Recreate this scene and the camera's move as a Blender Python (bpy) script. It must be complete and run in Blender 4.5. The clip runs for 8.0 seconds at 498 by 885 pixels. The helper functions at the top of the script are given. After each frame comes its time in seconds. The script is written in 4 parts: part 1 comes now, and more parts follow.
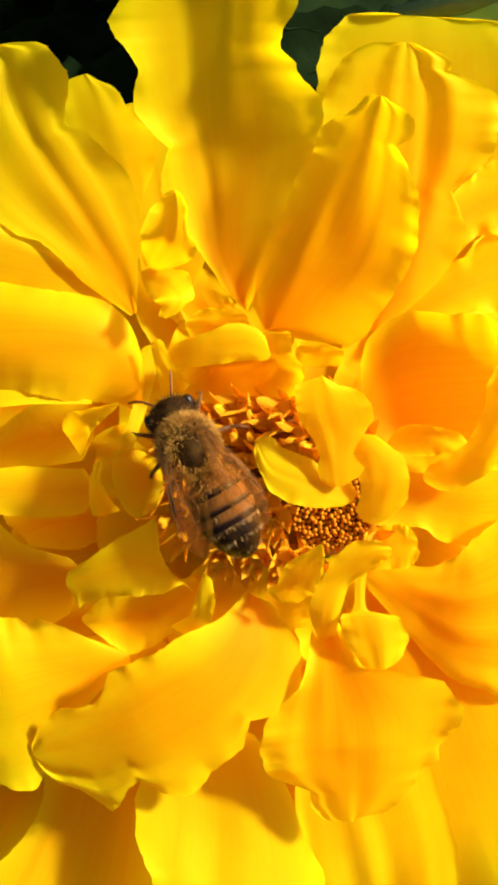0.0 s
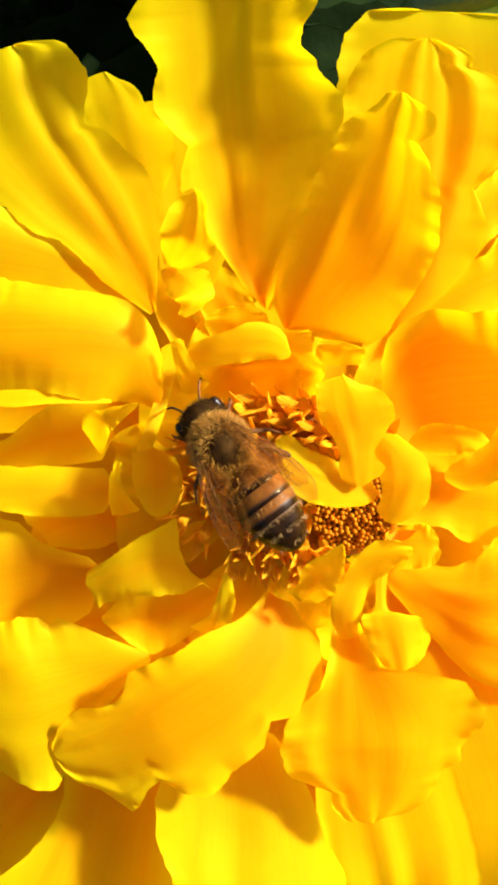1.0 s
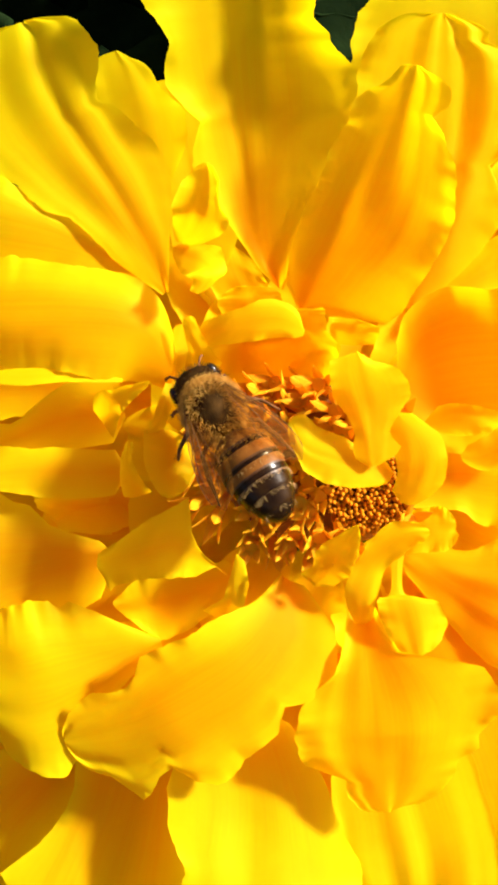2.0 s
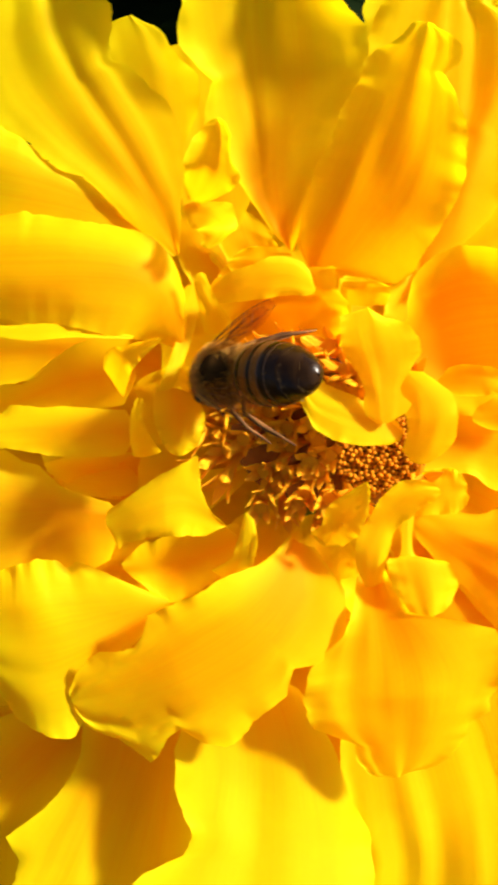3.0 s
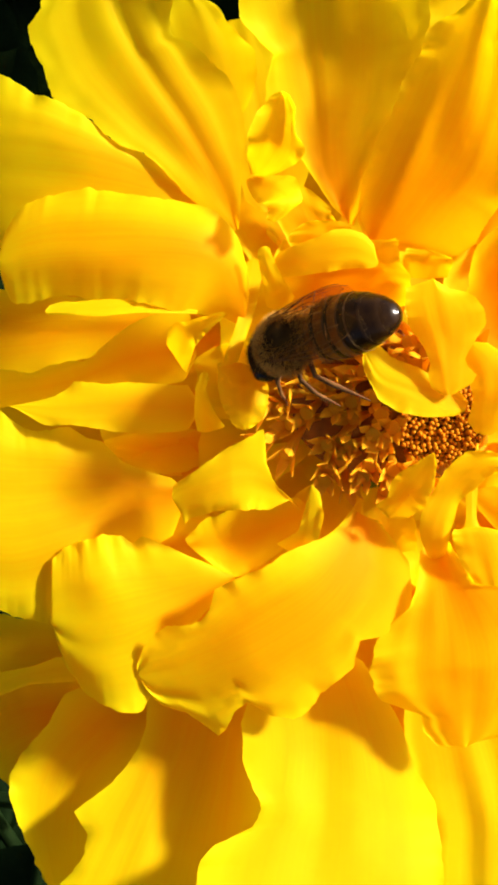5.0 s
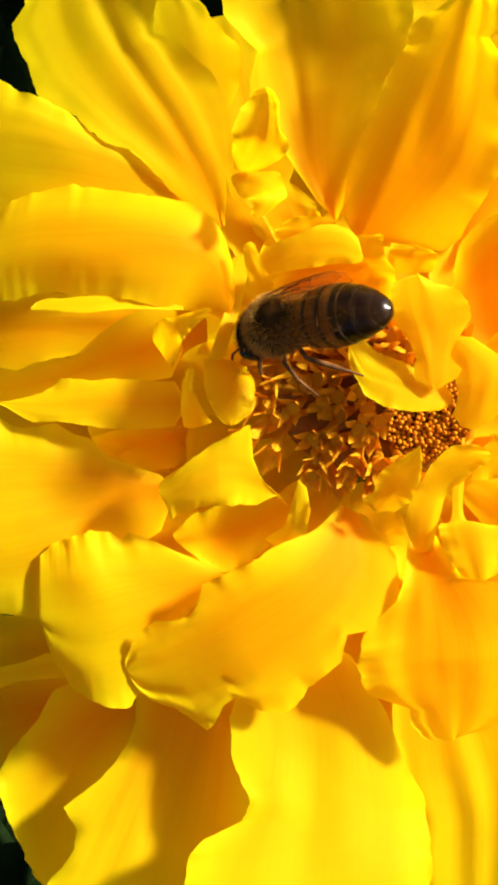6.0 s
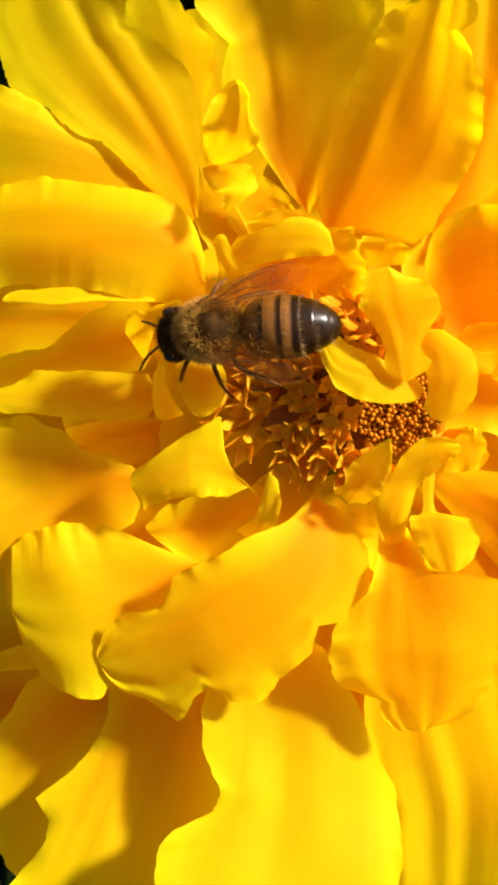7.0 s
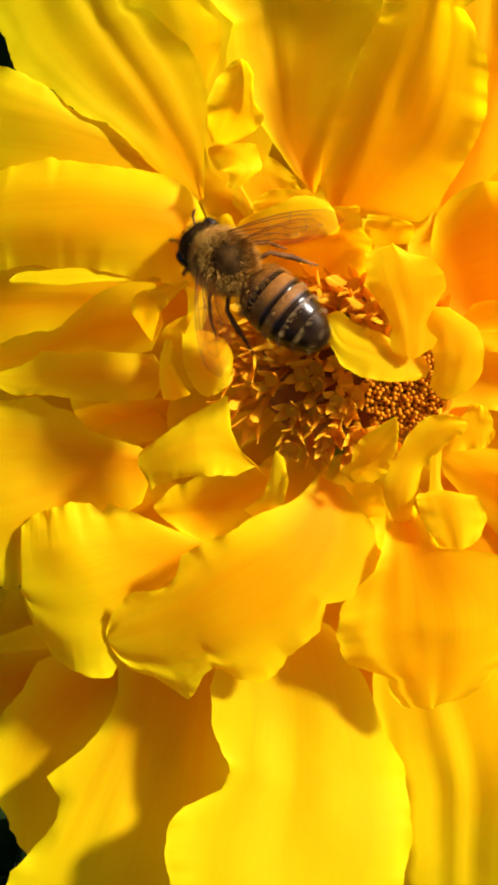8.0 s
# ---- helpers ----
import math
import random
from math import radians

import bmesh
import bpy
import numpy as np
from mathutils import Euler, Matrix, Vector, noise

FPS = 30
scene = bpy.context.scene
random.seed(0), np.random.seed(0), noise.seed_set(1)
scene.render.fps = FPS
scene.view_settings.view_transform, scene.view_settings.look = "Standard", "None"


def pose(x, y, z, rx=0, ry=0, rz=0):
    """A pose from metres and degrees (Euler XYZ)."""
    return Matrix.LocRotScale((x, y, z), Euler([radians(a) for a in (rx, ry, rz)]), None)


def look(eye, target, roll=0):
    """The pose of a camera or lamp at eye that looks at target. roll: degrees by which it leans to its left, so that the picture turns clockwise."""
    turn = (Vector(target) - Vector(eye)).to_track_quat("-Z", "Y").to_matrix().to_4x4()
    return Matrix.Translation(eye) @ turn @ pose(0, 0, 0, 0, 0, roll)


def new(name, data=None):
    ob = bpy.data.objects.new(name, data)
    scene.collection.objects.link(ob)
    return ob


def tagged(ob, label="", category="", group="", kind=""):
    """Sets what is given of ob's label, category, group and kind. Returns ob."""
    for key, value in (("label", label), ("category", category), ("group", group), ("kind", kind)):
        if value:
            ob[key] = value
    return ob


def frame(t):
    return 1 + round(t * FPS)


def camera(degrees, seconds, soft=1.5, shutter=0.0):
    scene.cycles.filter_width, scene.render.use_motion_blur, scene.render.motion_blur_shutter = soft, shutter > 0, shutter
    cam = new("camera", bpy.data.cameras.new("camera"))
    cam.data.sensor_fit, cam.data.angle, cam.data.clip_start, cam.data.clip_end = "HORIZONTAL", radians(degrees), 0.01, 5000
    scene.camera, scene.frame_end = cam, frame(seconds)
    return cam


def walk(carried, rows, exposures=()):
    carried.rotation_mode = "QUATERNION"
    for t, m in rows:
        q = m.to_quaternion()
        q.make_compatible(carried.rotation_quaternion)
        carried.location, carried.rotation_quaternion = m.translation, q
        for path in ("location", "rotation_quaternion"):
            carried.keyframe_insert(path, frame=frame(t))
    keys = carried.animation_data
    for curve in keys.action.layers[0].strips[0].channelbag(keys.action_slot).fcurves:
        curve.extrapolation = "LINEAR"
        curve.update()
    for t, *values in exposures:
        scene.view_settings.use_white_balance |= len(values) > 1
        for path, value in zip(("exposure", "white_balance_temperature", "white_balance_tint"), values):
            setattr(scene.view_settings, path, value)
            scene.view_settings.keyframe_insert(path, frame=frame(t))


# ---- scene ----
MM = 0.001
TILT = 25.0  # the flower leans towards the camera
FLOWER = pose(0, 0, 0, TILT, 0, 0)


def spot(x, y, z):
    """A point of the flower's own space, in millimetres, in the world."""
    return FLOWER @ Vector((x * MM, y * MM, z * MM))


# camera: hand-held close over the flower
cam = camera(24.0, 8.0, soft=3.3, shutter=0.4)
PATH = [
    (0.0, -0.00399, -0.02740, 0.07302, 23.068, -2.064, -1.055),
    (0.5, -0.00415, -0.02769, 0.07272, 23.094, -1.556, -1.081),
    (1.0, -0.00414, -0.02707, 0.07273, 22.883, -1.242, -0.773),
    (1.5, -0.00464, -0.02750, 0.07241, 23.015, -1.259, -0.663),
    (1.7, -0.00454, -0.02779, 0.07174, 23.218, -0.986, -0.696),
    (2.8, -0.00158, -0.03300, 0.06876, 25.430, 0.496, 0.204),
    (3.0, -0.00353, -0.03317, 0.06858, 25.361, 0.083, 0.126),
    (3.5, -0.00580, -0.03177, 0.06860, 25.000, 0.000, 0.000),
    (4.0, -0.00662, -0.03213, 0.06852, 25.078, 0.362, -0.142),
    (4.5, -0.00717, -0.03401, 0.06805, 25.532, 0.793, -0.355),
    (4.7, -0.00749, -0.03420, 0.06831, 25.202, 0.605, -0.376),
    (5.8, -0.00747, -0.03473, 0.06841, 24.821, 0.507, -0.795),
    (6.0, -0.00698, -0.03461, 0.06846, 24.875, 0.435, -0.867),
    (6.5, -0.00601, -0.03481, 0.06831, 24.982, 0.537, -0.639),
    (7.0, -0.00530, -0.03517, 0.06844, 24.844, 0.256, -0.798),
    (7.5, -0.00491, -0.03610, 0.06803, 24.575, 1.076, -0.701),
    (8.0, -0.00478, -0.03615, 0.06832, 24.521, 1.085, -0.838),
]
walk(cam, [(r[0], pose(*r[1:])) for r in PATH], exposures=[(0.0, 1.02), (0.8, 1.19), (1.5, 1.28), (3.5, 1.20), (4.5, 1.18), (6.5, 1.04), (8.0, 0.90)])

# daylight
SUN = FLOWER.to_3x3() @ Vector((0.78, 0.43, 0.39)).normalized()
world = bpy.data.worlds.new("daylight")
scene.world = world
world.use_nodes = True
wt = world.node_tree
sky = wt.nodes.new("ShaderNodeTexSky")
sky.sky_type, sky.sun_disc = "NISHITA", False
sky.sun_elevation = math.asin(SUN.z)
sky.air_density, sky.dust_density, sky.ozone_density = 0.7, 4.0, 0.3  # hazy summer sky
sky.sun_rotation = math.atan2(SUN.x, SUN.y)
wt.links.new(sky.outputs[0], wt.nodes["Background"].inputs[0])
wt.nodes["Background"].inputs[1].default_value = 0.075
lamp = bpy.data.lights.new("sun", "SUN")
lamp.energy, lamp.angle, lamp.color = 5.0, radians(7.0), (1.0, 0.94, 0.84)
new("sun", lamp).matrix_world = look(SUN * 3, (0, 0, 0))


# ---- materials ----
def material(name):
    m = bpy.data.materials.new(name)
    m.use_nodes = True
    return m, m.node_tree.nodes, m.node_tree.links, m.node_tree.nodes["Principled BSDF"]


def noise_node(nodes, links, scale, detail=4.0, coord=None, rough=0.55, stretch=(1, 1, 1), source="Object"):
    tc = nodes.new("ShaderNodeTexCoord")
    mp = nodes.new("ShaderNodeMapping")
    mp.inputs["Scale"].default_value = stretch
    n = nodes.new("ShaderNodeTexNoise")
    n.inputs["Scale"].default_value, n.inputs["Detail"].default_value = scale, detail
    n.inputs["Roughness"].default_value = rough
    links.new(tc.outputs[source], mp.inputs["Vector"])
    links.new(mp.outputs[0], n.inputs["Vector"])
    return n.outputs["Fac"]


def ramp(nodes, links, fac, stops):
    r = nodes.new("ShaderNodeValToRGB")
    while len(r.color_ramp.elements) < len(stops):
        r.color_ramp.elements.new(0.5)
    for e, (at, col) in zip(r.color_ramp.elements, stops):
        e.position, e.color = at, (*col, 1)
    links.new(fac, r.inputs[0])
    return r.outputs["Color"]


def bump(nodes, links, height, strength, distance, bsdf, over=None):
    b = nodes.new("ShaderNodeBump")
    b.inputs["Strength"].default_value, b.inputs["Distance"].default_value = strength, distance
    links.new(height, b.inputs["Height"])
    if over is not None:
        links.new(over, b.inputs["Normal"])
    links.new(b.outputs[0], bsdf.inputs["Normal"])
    return b.outputs[0]


def petal_material(name, base, low, high, through_col, share, margin=False):
    """Thin petal flesh: deeper orange at the base (own colour plus some painted-in shade), yellow at the tip, faint
    veins along it.
    """
    m, nodes, links, b = material(name)
    blotch = noise_node(nodes, links, 160, 3)
    veins = noise_node(nodes, links, 1.0, 5, stretch=(30, 1.3, 1), source="UV", rough=0.6)
    mix = nodes.new("ShaderNodeMath")
    mix.operation = "MULTIPLY_ADD"
    mix.inputs[1].default_value = 0.22
    half = nodes.new("ShaderNodeMath")
    half.operation, half.inputs[1].default_value = "MULTIPLY", 0.8
    links.new(blotch, half.inputs[0])
    links.new(veins, mix.inputs[0])
    links.new(half.outputs[0], mix.inputs[2])
    col = ramp(nodes, links, mix.outputs[0], ((0.32, low), (0.66, high)))
    tc = nodes.new("ShaderNodeTexCoord")
    sep = nodes.new("ShaderNodeSeparateXYZ")
    links.new(tc.outputs["UV"], sep.inputs[0])
    wave = nodes.new("ShaderNodeMath")
    wave.operation, wave.inputs[1].default_value = "MULTIPLY_ADD", 0.35
    links.new(veins, wave.inputs[0])
    links.new(sep.outputs["Y"], wave.inputs[2])
    # orange of the base, drawn out along the petal to paint in the centre's shade
    along = ramp(nodes, links, wave.outputs[0], ((0.42, (0, 0, 0)), (1.0, (1, 1, 1))))
    tone = nodes.new("ShaderNodeMix")
    tone.data_type = "RGBA"
    links.new(along, tone.inputs["Factor"])
    tone.inputs["A"].default_value = (*base, 1)
    links.new(col, tone.inputs["B"])
    skin = tone.outputs["Result"]
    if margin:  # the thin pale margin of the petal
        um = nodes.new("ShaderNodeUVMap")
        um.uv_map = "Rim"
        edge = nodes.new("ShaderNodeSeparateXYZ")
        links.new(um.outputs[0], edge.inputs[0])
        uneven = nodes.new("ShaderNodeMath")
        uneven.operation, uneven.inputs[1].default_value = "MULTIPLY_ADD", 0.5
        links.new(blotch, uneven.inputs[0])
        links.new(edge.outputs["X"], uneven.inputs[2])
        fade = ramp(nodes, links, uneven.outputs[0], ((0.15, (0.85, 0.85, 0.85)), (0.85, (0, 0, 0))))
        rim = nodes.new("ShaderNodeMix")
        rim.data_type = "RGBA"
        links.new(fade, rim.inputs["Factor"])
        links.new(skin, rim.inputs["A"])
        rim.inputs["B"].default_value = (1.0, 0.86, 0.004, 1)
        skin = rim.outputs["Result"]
    links.new(skin, b.inputs["Base Color"])
    b.inputs["Roughness"].default_value = 0.55
    b.inputs["Specular IOR Level"].default_value = 0.05
    fine = noise_node(nodes, links, 900, 3)
    first = bump(nodes, links, veins, 0.035, 0.0003, b)
    bump(nodes, links, fine, 0.15, 0.00005, b, first)
    t = nodes.new("ShaderNodeBsdfTranslucent")
    tint = nodes.new("ShaderNodeMix")
    tint.data_type, tint.blend_type = "RGBA", "MULTIPLY"
    tint.inputs["Factor"].default_value = 1.0
    tint.inputs["B"].default_value = (*through_col, 1)
    links.new(skin, tint.inputs["A"])
    links.new(tint.outputs["Result"], t.inputs["Color"])
    s = nodes.new("ShaderNodeMixShader")
    s.inputs[0].default_value = share
    links.new(b.outputs[0], s.inputs[1])
    links.new(t.outputs[0], s.inputs[2])
    links.new(s.outputs[0], nodes["Material Output"].inputs["Surface"])
    return m


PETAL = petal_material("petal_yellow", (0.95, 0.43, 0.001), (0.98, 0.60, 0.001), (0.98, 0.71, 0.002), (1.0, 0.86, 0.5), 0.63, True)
FLORET = petal_material("floret_orange", (0.86, 0.48, 0.012), (0.88, 0.52, 0.012), (0.95, 0.66, 0.02), (1.0, 0.9, 0.7), 0.5)
BUD = petal_material("floret_bud", (0.58, 0.21, 0.005), (0.58, 0.21, 0.005), (0.76, 0.34, 0.009), (1.0, 0.9, 0.7), 0.2)


def plain(name, low, high, scale, rough=0.6, spec=0.4, relief=0.2, dist=0.0001, stretch=(1, 1, 1)):
    m, nodes, links, b = material(name)
    n = noise_node(nodes, links, scale, 5, stretch=stretch)
    links.new(ramp(nodes, links, n, ((0.35, low), (0.65, high))), b.inputs["Base Color"])
    b.inputs["Roughness"].default_value, b.inputs["Specular IOR Level"].default_value = rough, spec
    bump(nodes, links, noise_node(nodes, links, scale * 6, 3), relief, dist, b)
    return m


# Leaf green taken to near-black: the shade behind the flower is in the colour.
LEAF_SHADED = plain("leaf_shaded", (0.003, 0.008, 0.002), (0.008, 0.017, 0.004), 120, 0.8, 0.02, 0.3, 0.0005)
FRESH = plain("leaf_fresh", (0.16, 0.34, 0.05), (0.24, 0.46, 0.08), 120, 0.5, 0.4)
STEM = plain("stem_green", (0.06, 0.12, 0.03), (0.10, 0.18, 0.04), 200)
EARTH = plain("earth", (0.018, 0.014, 0.010), (0.05, 0.038, 0.028), 30, 0.95, 0.1, 0.8, 0.004)
CORE = plain("receptacle", (0.20, 0.065, 0.006), (0.32, 0.115, 0.010), 500, 0.7, 0.2)
BROWN = plain("bee_brown", (0.13, 0.045, 0.004), (0.24, 0.090, 0.010), 900, 0.6, 0.2, 0.3, 0.00004)
DARK = plain("bee_dark", (0.010, 0.004, 0.001), (0.024, 0.010, 0.002), 900, 0.22, 0.16, 0.3, 0.00003)
BAND = plain("bee_band", (0.04, 0.015, 0.004), (0.09, 0.035, 0.009), 1200, 0.45, 0.3, 0.3, 0.00004)
PALE = plain("bee_pale_band", (0.20, 0.11, 0.03), (0.36, 0.22, 0.07), 1500, 0.7, 0.2, 0.5, 0.00005)
THORAX = plain("bee_thorax", (0.022, 0.010, 0.002), (0.06, 0.027, 0.005), 1200, 0.8, 0.05, 0.5, 0.00006)
FUR = plain("bee_fur", (0.44, 0.21, 0.030), (0.66, 0.37, 0.075), 700, 0.8, 0.05)
SOOT = plain("bee_dark_fur", (0.016, 0.008, 0.002), (0.05, 0.024, 0.006), 700, 0.85, 0.04)
LEG = plain("bee_leg", (0.08, 0.032, 0.010), (0.22, 0.095, 0.026), 800, 0.65, 0.08)
EYE = plain("bee_eye", (0.006, 0.004, 0.004), (0.016, 0.011, 0.009), 2500, 0.22, 0.3)


def wing_material():
    m, nodes, links, b = material("bee_wing")
    b.inputs["Base Color"].default_value = (0.42, 0.17, 0.025, 1)
    b.inputs["Roughness"].default_value = 0.5
    b.inputs["Specular IOR Level"].default_value = 0.15
    bump(nodes, links, noise_node(nodes, links, 500, 3), 0.2, 0.00005, b)
    t = nodes.new("ShaderNodeBsdfTransparent")
    t.inputs[0].default_value = (0.93, 0.80, 0.58, 1)
    s = nodes.new("ShaderNodeMixShader")
    s.inputs[0].default_value = 0.12
    links.new(t.outputs[0], s.inputs[1])
    links.new(b.outputs[0], s.inputs[2])
    links.new(s.outputs[0], nodes["Material Output"].inputs["Surface"])
    return m


WING = wing_material()


# ---- mesh helpers ----
def mesh_of(name, verts, faces, mats, slots=None, uvs=None, smooth=True, rims=None):
    me = bpy.data.meshes.new(name)
    me.from_pydata([tuple(v) for v in verts], [], faces)
    for m in mats:
        me.materials.append(m)
    me.polygons.foreach_set("use_smooth", [smooth] * len(faces))
    if slots:
        me.polygons.foreach_set("material_index", slots)
    if uvs is not None:
        layer = me.uv_layers.new(name="UVMap")
        for loop in me.loops:
            layer.data[loop.index].uv = uvs[loop.vertex_index]
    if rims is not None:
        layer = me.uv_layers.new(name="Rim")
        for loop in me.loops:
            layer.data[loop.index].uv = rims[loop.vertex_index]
    me.update()
    return me


def part(name, me, parent, m=None, label=""):
    ob = new(name, me)
    ob.parent = parent
    if m is not None:
        ob.matrix_basis = m
    return tagged(ob, label)


def tube(points, radii, sides=8, verts=None, faces=None):
    """A tapered tube with closed ends through the points; adds to verts and faces."""
    verts, faces = ([], []) if verts is None else (verts, faces)
    pts = [Vector(q) for q in points]
    start = len(verts)
    side = None
    for i, q in enumerate(pts):
        way = (pts[min(i + 1, len(pts) - 1)] - pts[max(i - 1, 0)]).normalized()
        if side is None:
            side = way.orthogonal().normalized()
        side = (side - way * side.dot(way)).normalized()
        up = way.cross(side)
        for k in range(sides):
            a = 2 * math.pi * k / sides
            verts.append(q + (side * math.cos(a) + up * math.sin(a)) * radii[i])
    for i in range(len(pts) - 1):
        for k in range(sides):
            a, b = start + i * sides + k, start + i * sides + (k + 1) % sides
            faces.append((a, b, b + sides, a + sides))
    faces.append(tuple(start + k for k in reversed(range(sides))))
    faces.append(tuple(start + (len(pts) - 1) * sides + k for k in range(sides)))
    return verts, faces


def spline(table, u):
    """Smooth value of a table of evenly spaced rows at u from 0 to 1."""
    n = len(table) - 1
    s = min(max(u, 0.0), 1.0) * n
    i = min(int(s), n - 1)
    f = s - i
    b, c = table[i], table[i + 1]
    a = table[i - 1] if i > 0 else 2 * b - c
    d = table[i + 2] if i + 2 <= n else 2 * c - b
    return 0.5 * (2 * b + (c - a) * f + (2 * a - 5 * b + 4 * c - d) * f * f + (3 * b - a - 3 * c + d) * f ** 3)


def along(values, u):
    """A half width at u from a list of them that stands closer towards the tip."""
    s = (1 - (1 - min(max(u, 0.0), 1.0)) ** (1 / 1.5)) * (len(values) - 1)
    i = min(int(s), len(values) - 2)
    return values[i] + (values[i + 1] - values[i]) * (s - i)


def petal_mesh(rows, seed, left=None, right=None, cup=0.0, ruffle=0.2, freq=3.0, tip=0.1, pleat=0.12, cup0=None, root=0.04, lit_shift=0.0, folds=(), nu=56, nv=30):
    """A petal swept along its midrib. Each row: the midrib's place (mm), then the heading and slope of its width (degrees); left, right: the half widths from
    root to tip (mm). A plain petal has the two half widths in its rows, before the heading. folds: creases along the petal, each at a share of the half width, with height and breadth."""
    shaped = left is not None
    if shaped:
        rows = [(r[0], r[1], r[2], 1, 1, r[3], r[4]) for r in rows]
        nu, nv, tip, root = 84, 40, 0.0, 0.0
    table = []
    for x, y, z, lw, rw, head, slope in rows:
        h, s = radians(head), radians(slope)
        table.append(np.array((x, y, z, lw, rw, math.cos(s) * math.cos(h), math.cos(s) * math.sin(h), math.sin(s))))
    verts, uvs, rims, faces = [], [], [], []
    long = sum(math.dist(p[:3], q[:3]) for p, q in zip(rows, rows[1:]))
    span = max(left) + max(right) if shaped else max(p[3] + p[4] for p in rows)  # widest, mm
    small = min(1.0, span / 7)
    pn = noise.noise
    sections = []
    if shaped:
        calm = [[sum(w[max(0, k - 4):k + 5]) / len(w[max(0, k - 4):k + 5]) for k in range(len(w))] for w in (left, right)]
        broad_half = [sum(a + b for a, b in list(zip(*calm))[max(0, k - 4):k + 5]) / 2 / len(left[max(0, k - 4):k + 5]) for k in range(len(left))]
    for i in range(nu + 1):
        if shaped:
            u = 1 - (1 - i / nu) ** 1.5
            r, ahead, back = spline(table, u), spline(table, min(u + 0.02, 1)), spline(table, max(u - 0.02, 0))
            sections.append((u, r, ahead, back, along(left, u), along(right, u), along(calm[0], u), along(calm[1], u)))
    for j in range(nv + 1):
        v = math.sin((2 * j / nv - 1) * 1.5) / math.sin(1.5)
        across = v * span / 2
        lobe = pn(Vector((v * 2.6, seed * 3.7, 0))) * 0.05 + small * (0.75 * pn(Vector((across * 0.42, seed * 1.9, 5))) + 0.3 * pn(Vector((across * 1.1, seed * 2.9, 2)))) / long
        reach = 1 - tip * abs(v) ** 2.6 + lobe * (0.5 + min(0.5, ruffle))
        side = 0 if v < 0 else 1
        crease = sum(h * math.exp(-((v - at) / broad) ** 2) for at, h, broad in folds)
        for i in range(nu + 1):
            if shaped:
                u, r, ahead, back, lw, rw, lc, rc = sections[i]
            else:
                low = root * abs(v) ** 2.6
                u = low + (reach - low) * i / nu
                r, ahead, back = spline(table, u), spline(table, min(u + 0.02, 1)), spline(table, max(u - 0.02, 0))
                lw, rw = r[3], r[4]
            tan = Vector(ahead[:3] - back[:3]).normalized()
            acr = Vector(r[5:8]).normalized()
            nor = acr.cross(tan).normalized()
            half = max((lw + rw) / 2, 0.05)
            if shaped:
                half = along(broad_half, u)
            edge = abs(v) ** (4.5 if shaped else 2.4)
            grow = min(1.0, max(0.0, (u - 0.12) / 0.4))
            bowl = cup if cup0 is None else cup0 + (cup - cup0) * min(1.0, u * 1.6)
            lift = bowl * half * (v * v - 1)
            fold = pn(Vector((u * freq * 1.5, seed * 2.3, side * 9))) * 1.5 + 0.7 * pn(Vector((u * freq * 3.6, seed * 1.3, side * 9)))
            fold += 0.35 * pn(Vector((u * freq * 8, seed * 0.7, side * 9))) * abs(v) ** 4
            lift += 1.35 * ruffle * edge * grow * fold
            lift += ruffle * (0.5 if shaped else 1.3) * u ** 5 * pn(Vector((v * freq * 0.55, seed * 3.3, 4.0)))
            lift += pleat * (0.45 if shaped else 1.0) * grow * min(1.3, half / 4) * (pn(Vector((v * 2.8, u * 0.8, seed * 5.1))) + 0.35 * pn(Vector((v * 6.3, u * 0.9, seed * 2.1))))
            lift += min(0.3, 0.06 * half) * pn(Vector((v * 1.7, u * 3.2, seed * 7.7)))
            lift += 0.6 * crease * grow * min(1.0, half / 2.5)
            run = u * long
            scallop = 0.8 * pn(Vector((run * 0.30, seed * 6.1, side * 5 + 1))) + 0.45 * pn(Vector((run * 0.75, seed * 4.1, side * 7 + 3))) + 0.18 * pn(Vector((run * 1.9, seed * 2.1, side * 7)))
            frill = 0.3 * pn(Vector((run * 0.62, seed * 1.1, side * 3))) + 0.14 * pn(Vector((run * 1.5, seed * 5.1, side * 3)))
            if shaped:  # crinkled hem that runs round the whole outline
                true, mean = max((lw, rw)[side], 0.03), (lc, rc)[side]
                inner = min(mean, true * 1.15) * (1 - u ** 8) + true * u ** 8
                wide = inner + (true - inner) * v ** 4 + grow * small * min(1.0, half / 2) * (0.14 * pn(Vector((run * 1.3, seed * 2.1, side * 7))) + 0.09 * pn(Vector((run * 3.1, seed * 4.3, side * 7))))
                hem = abs(v) ** 7 + 0.15 * u ** 16
                place = Vector((r[0] + acr.x * v * wide, r[1] + acr.y * v * wide, seed))
                lift += small * grow * hem * ruffle * (1.3 * pn(place * 0.42) + 0.5 * pn(place * 1.0 + Vector((3, 1, 0))))
            else:
                lift += min(0.12, 0.04 * half) * (abs(v) ** 9 + u ** 14)
                wide = max((lw, rw)[side], 0.05) + grow * small * min(1.0, half / 2) * scallop
                lift += small * u ** 10 * (0.35 * pn(Vector((across * 0.6, seed * 2.7, 1))) + 0.12 * pn(Vector((across * 1.5, seed * 2.7, 6))))
            lift += (0.6 if shaped else 1.0) * small * grow * frill * abs(v) ** 8
            q = Vector(r[:3]) + acr * (v * wide) + nor * lift
            verts.append(q * MM)
            # tone shift per petal: sunlit yellow (+) or shaded amber (-) put into the colour
            uvs.append((v * 0.5 + 0.5 + seed * 0.37, u + lit_shift))
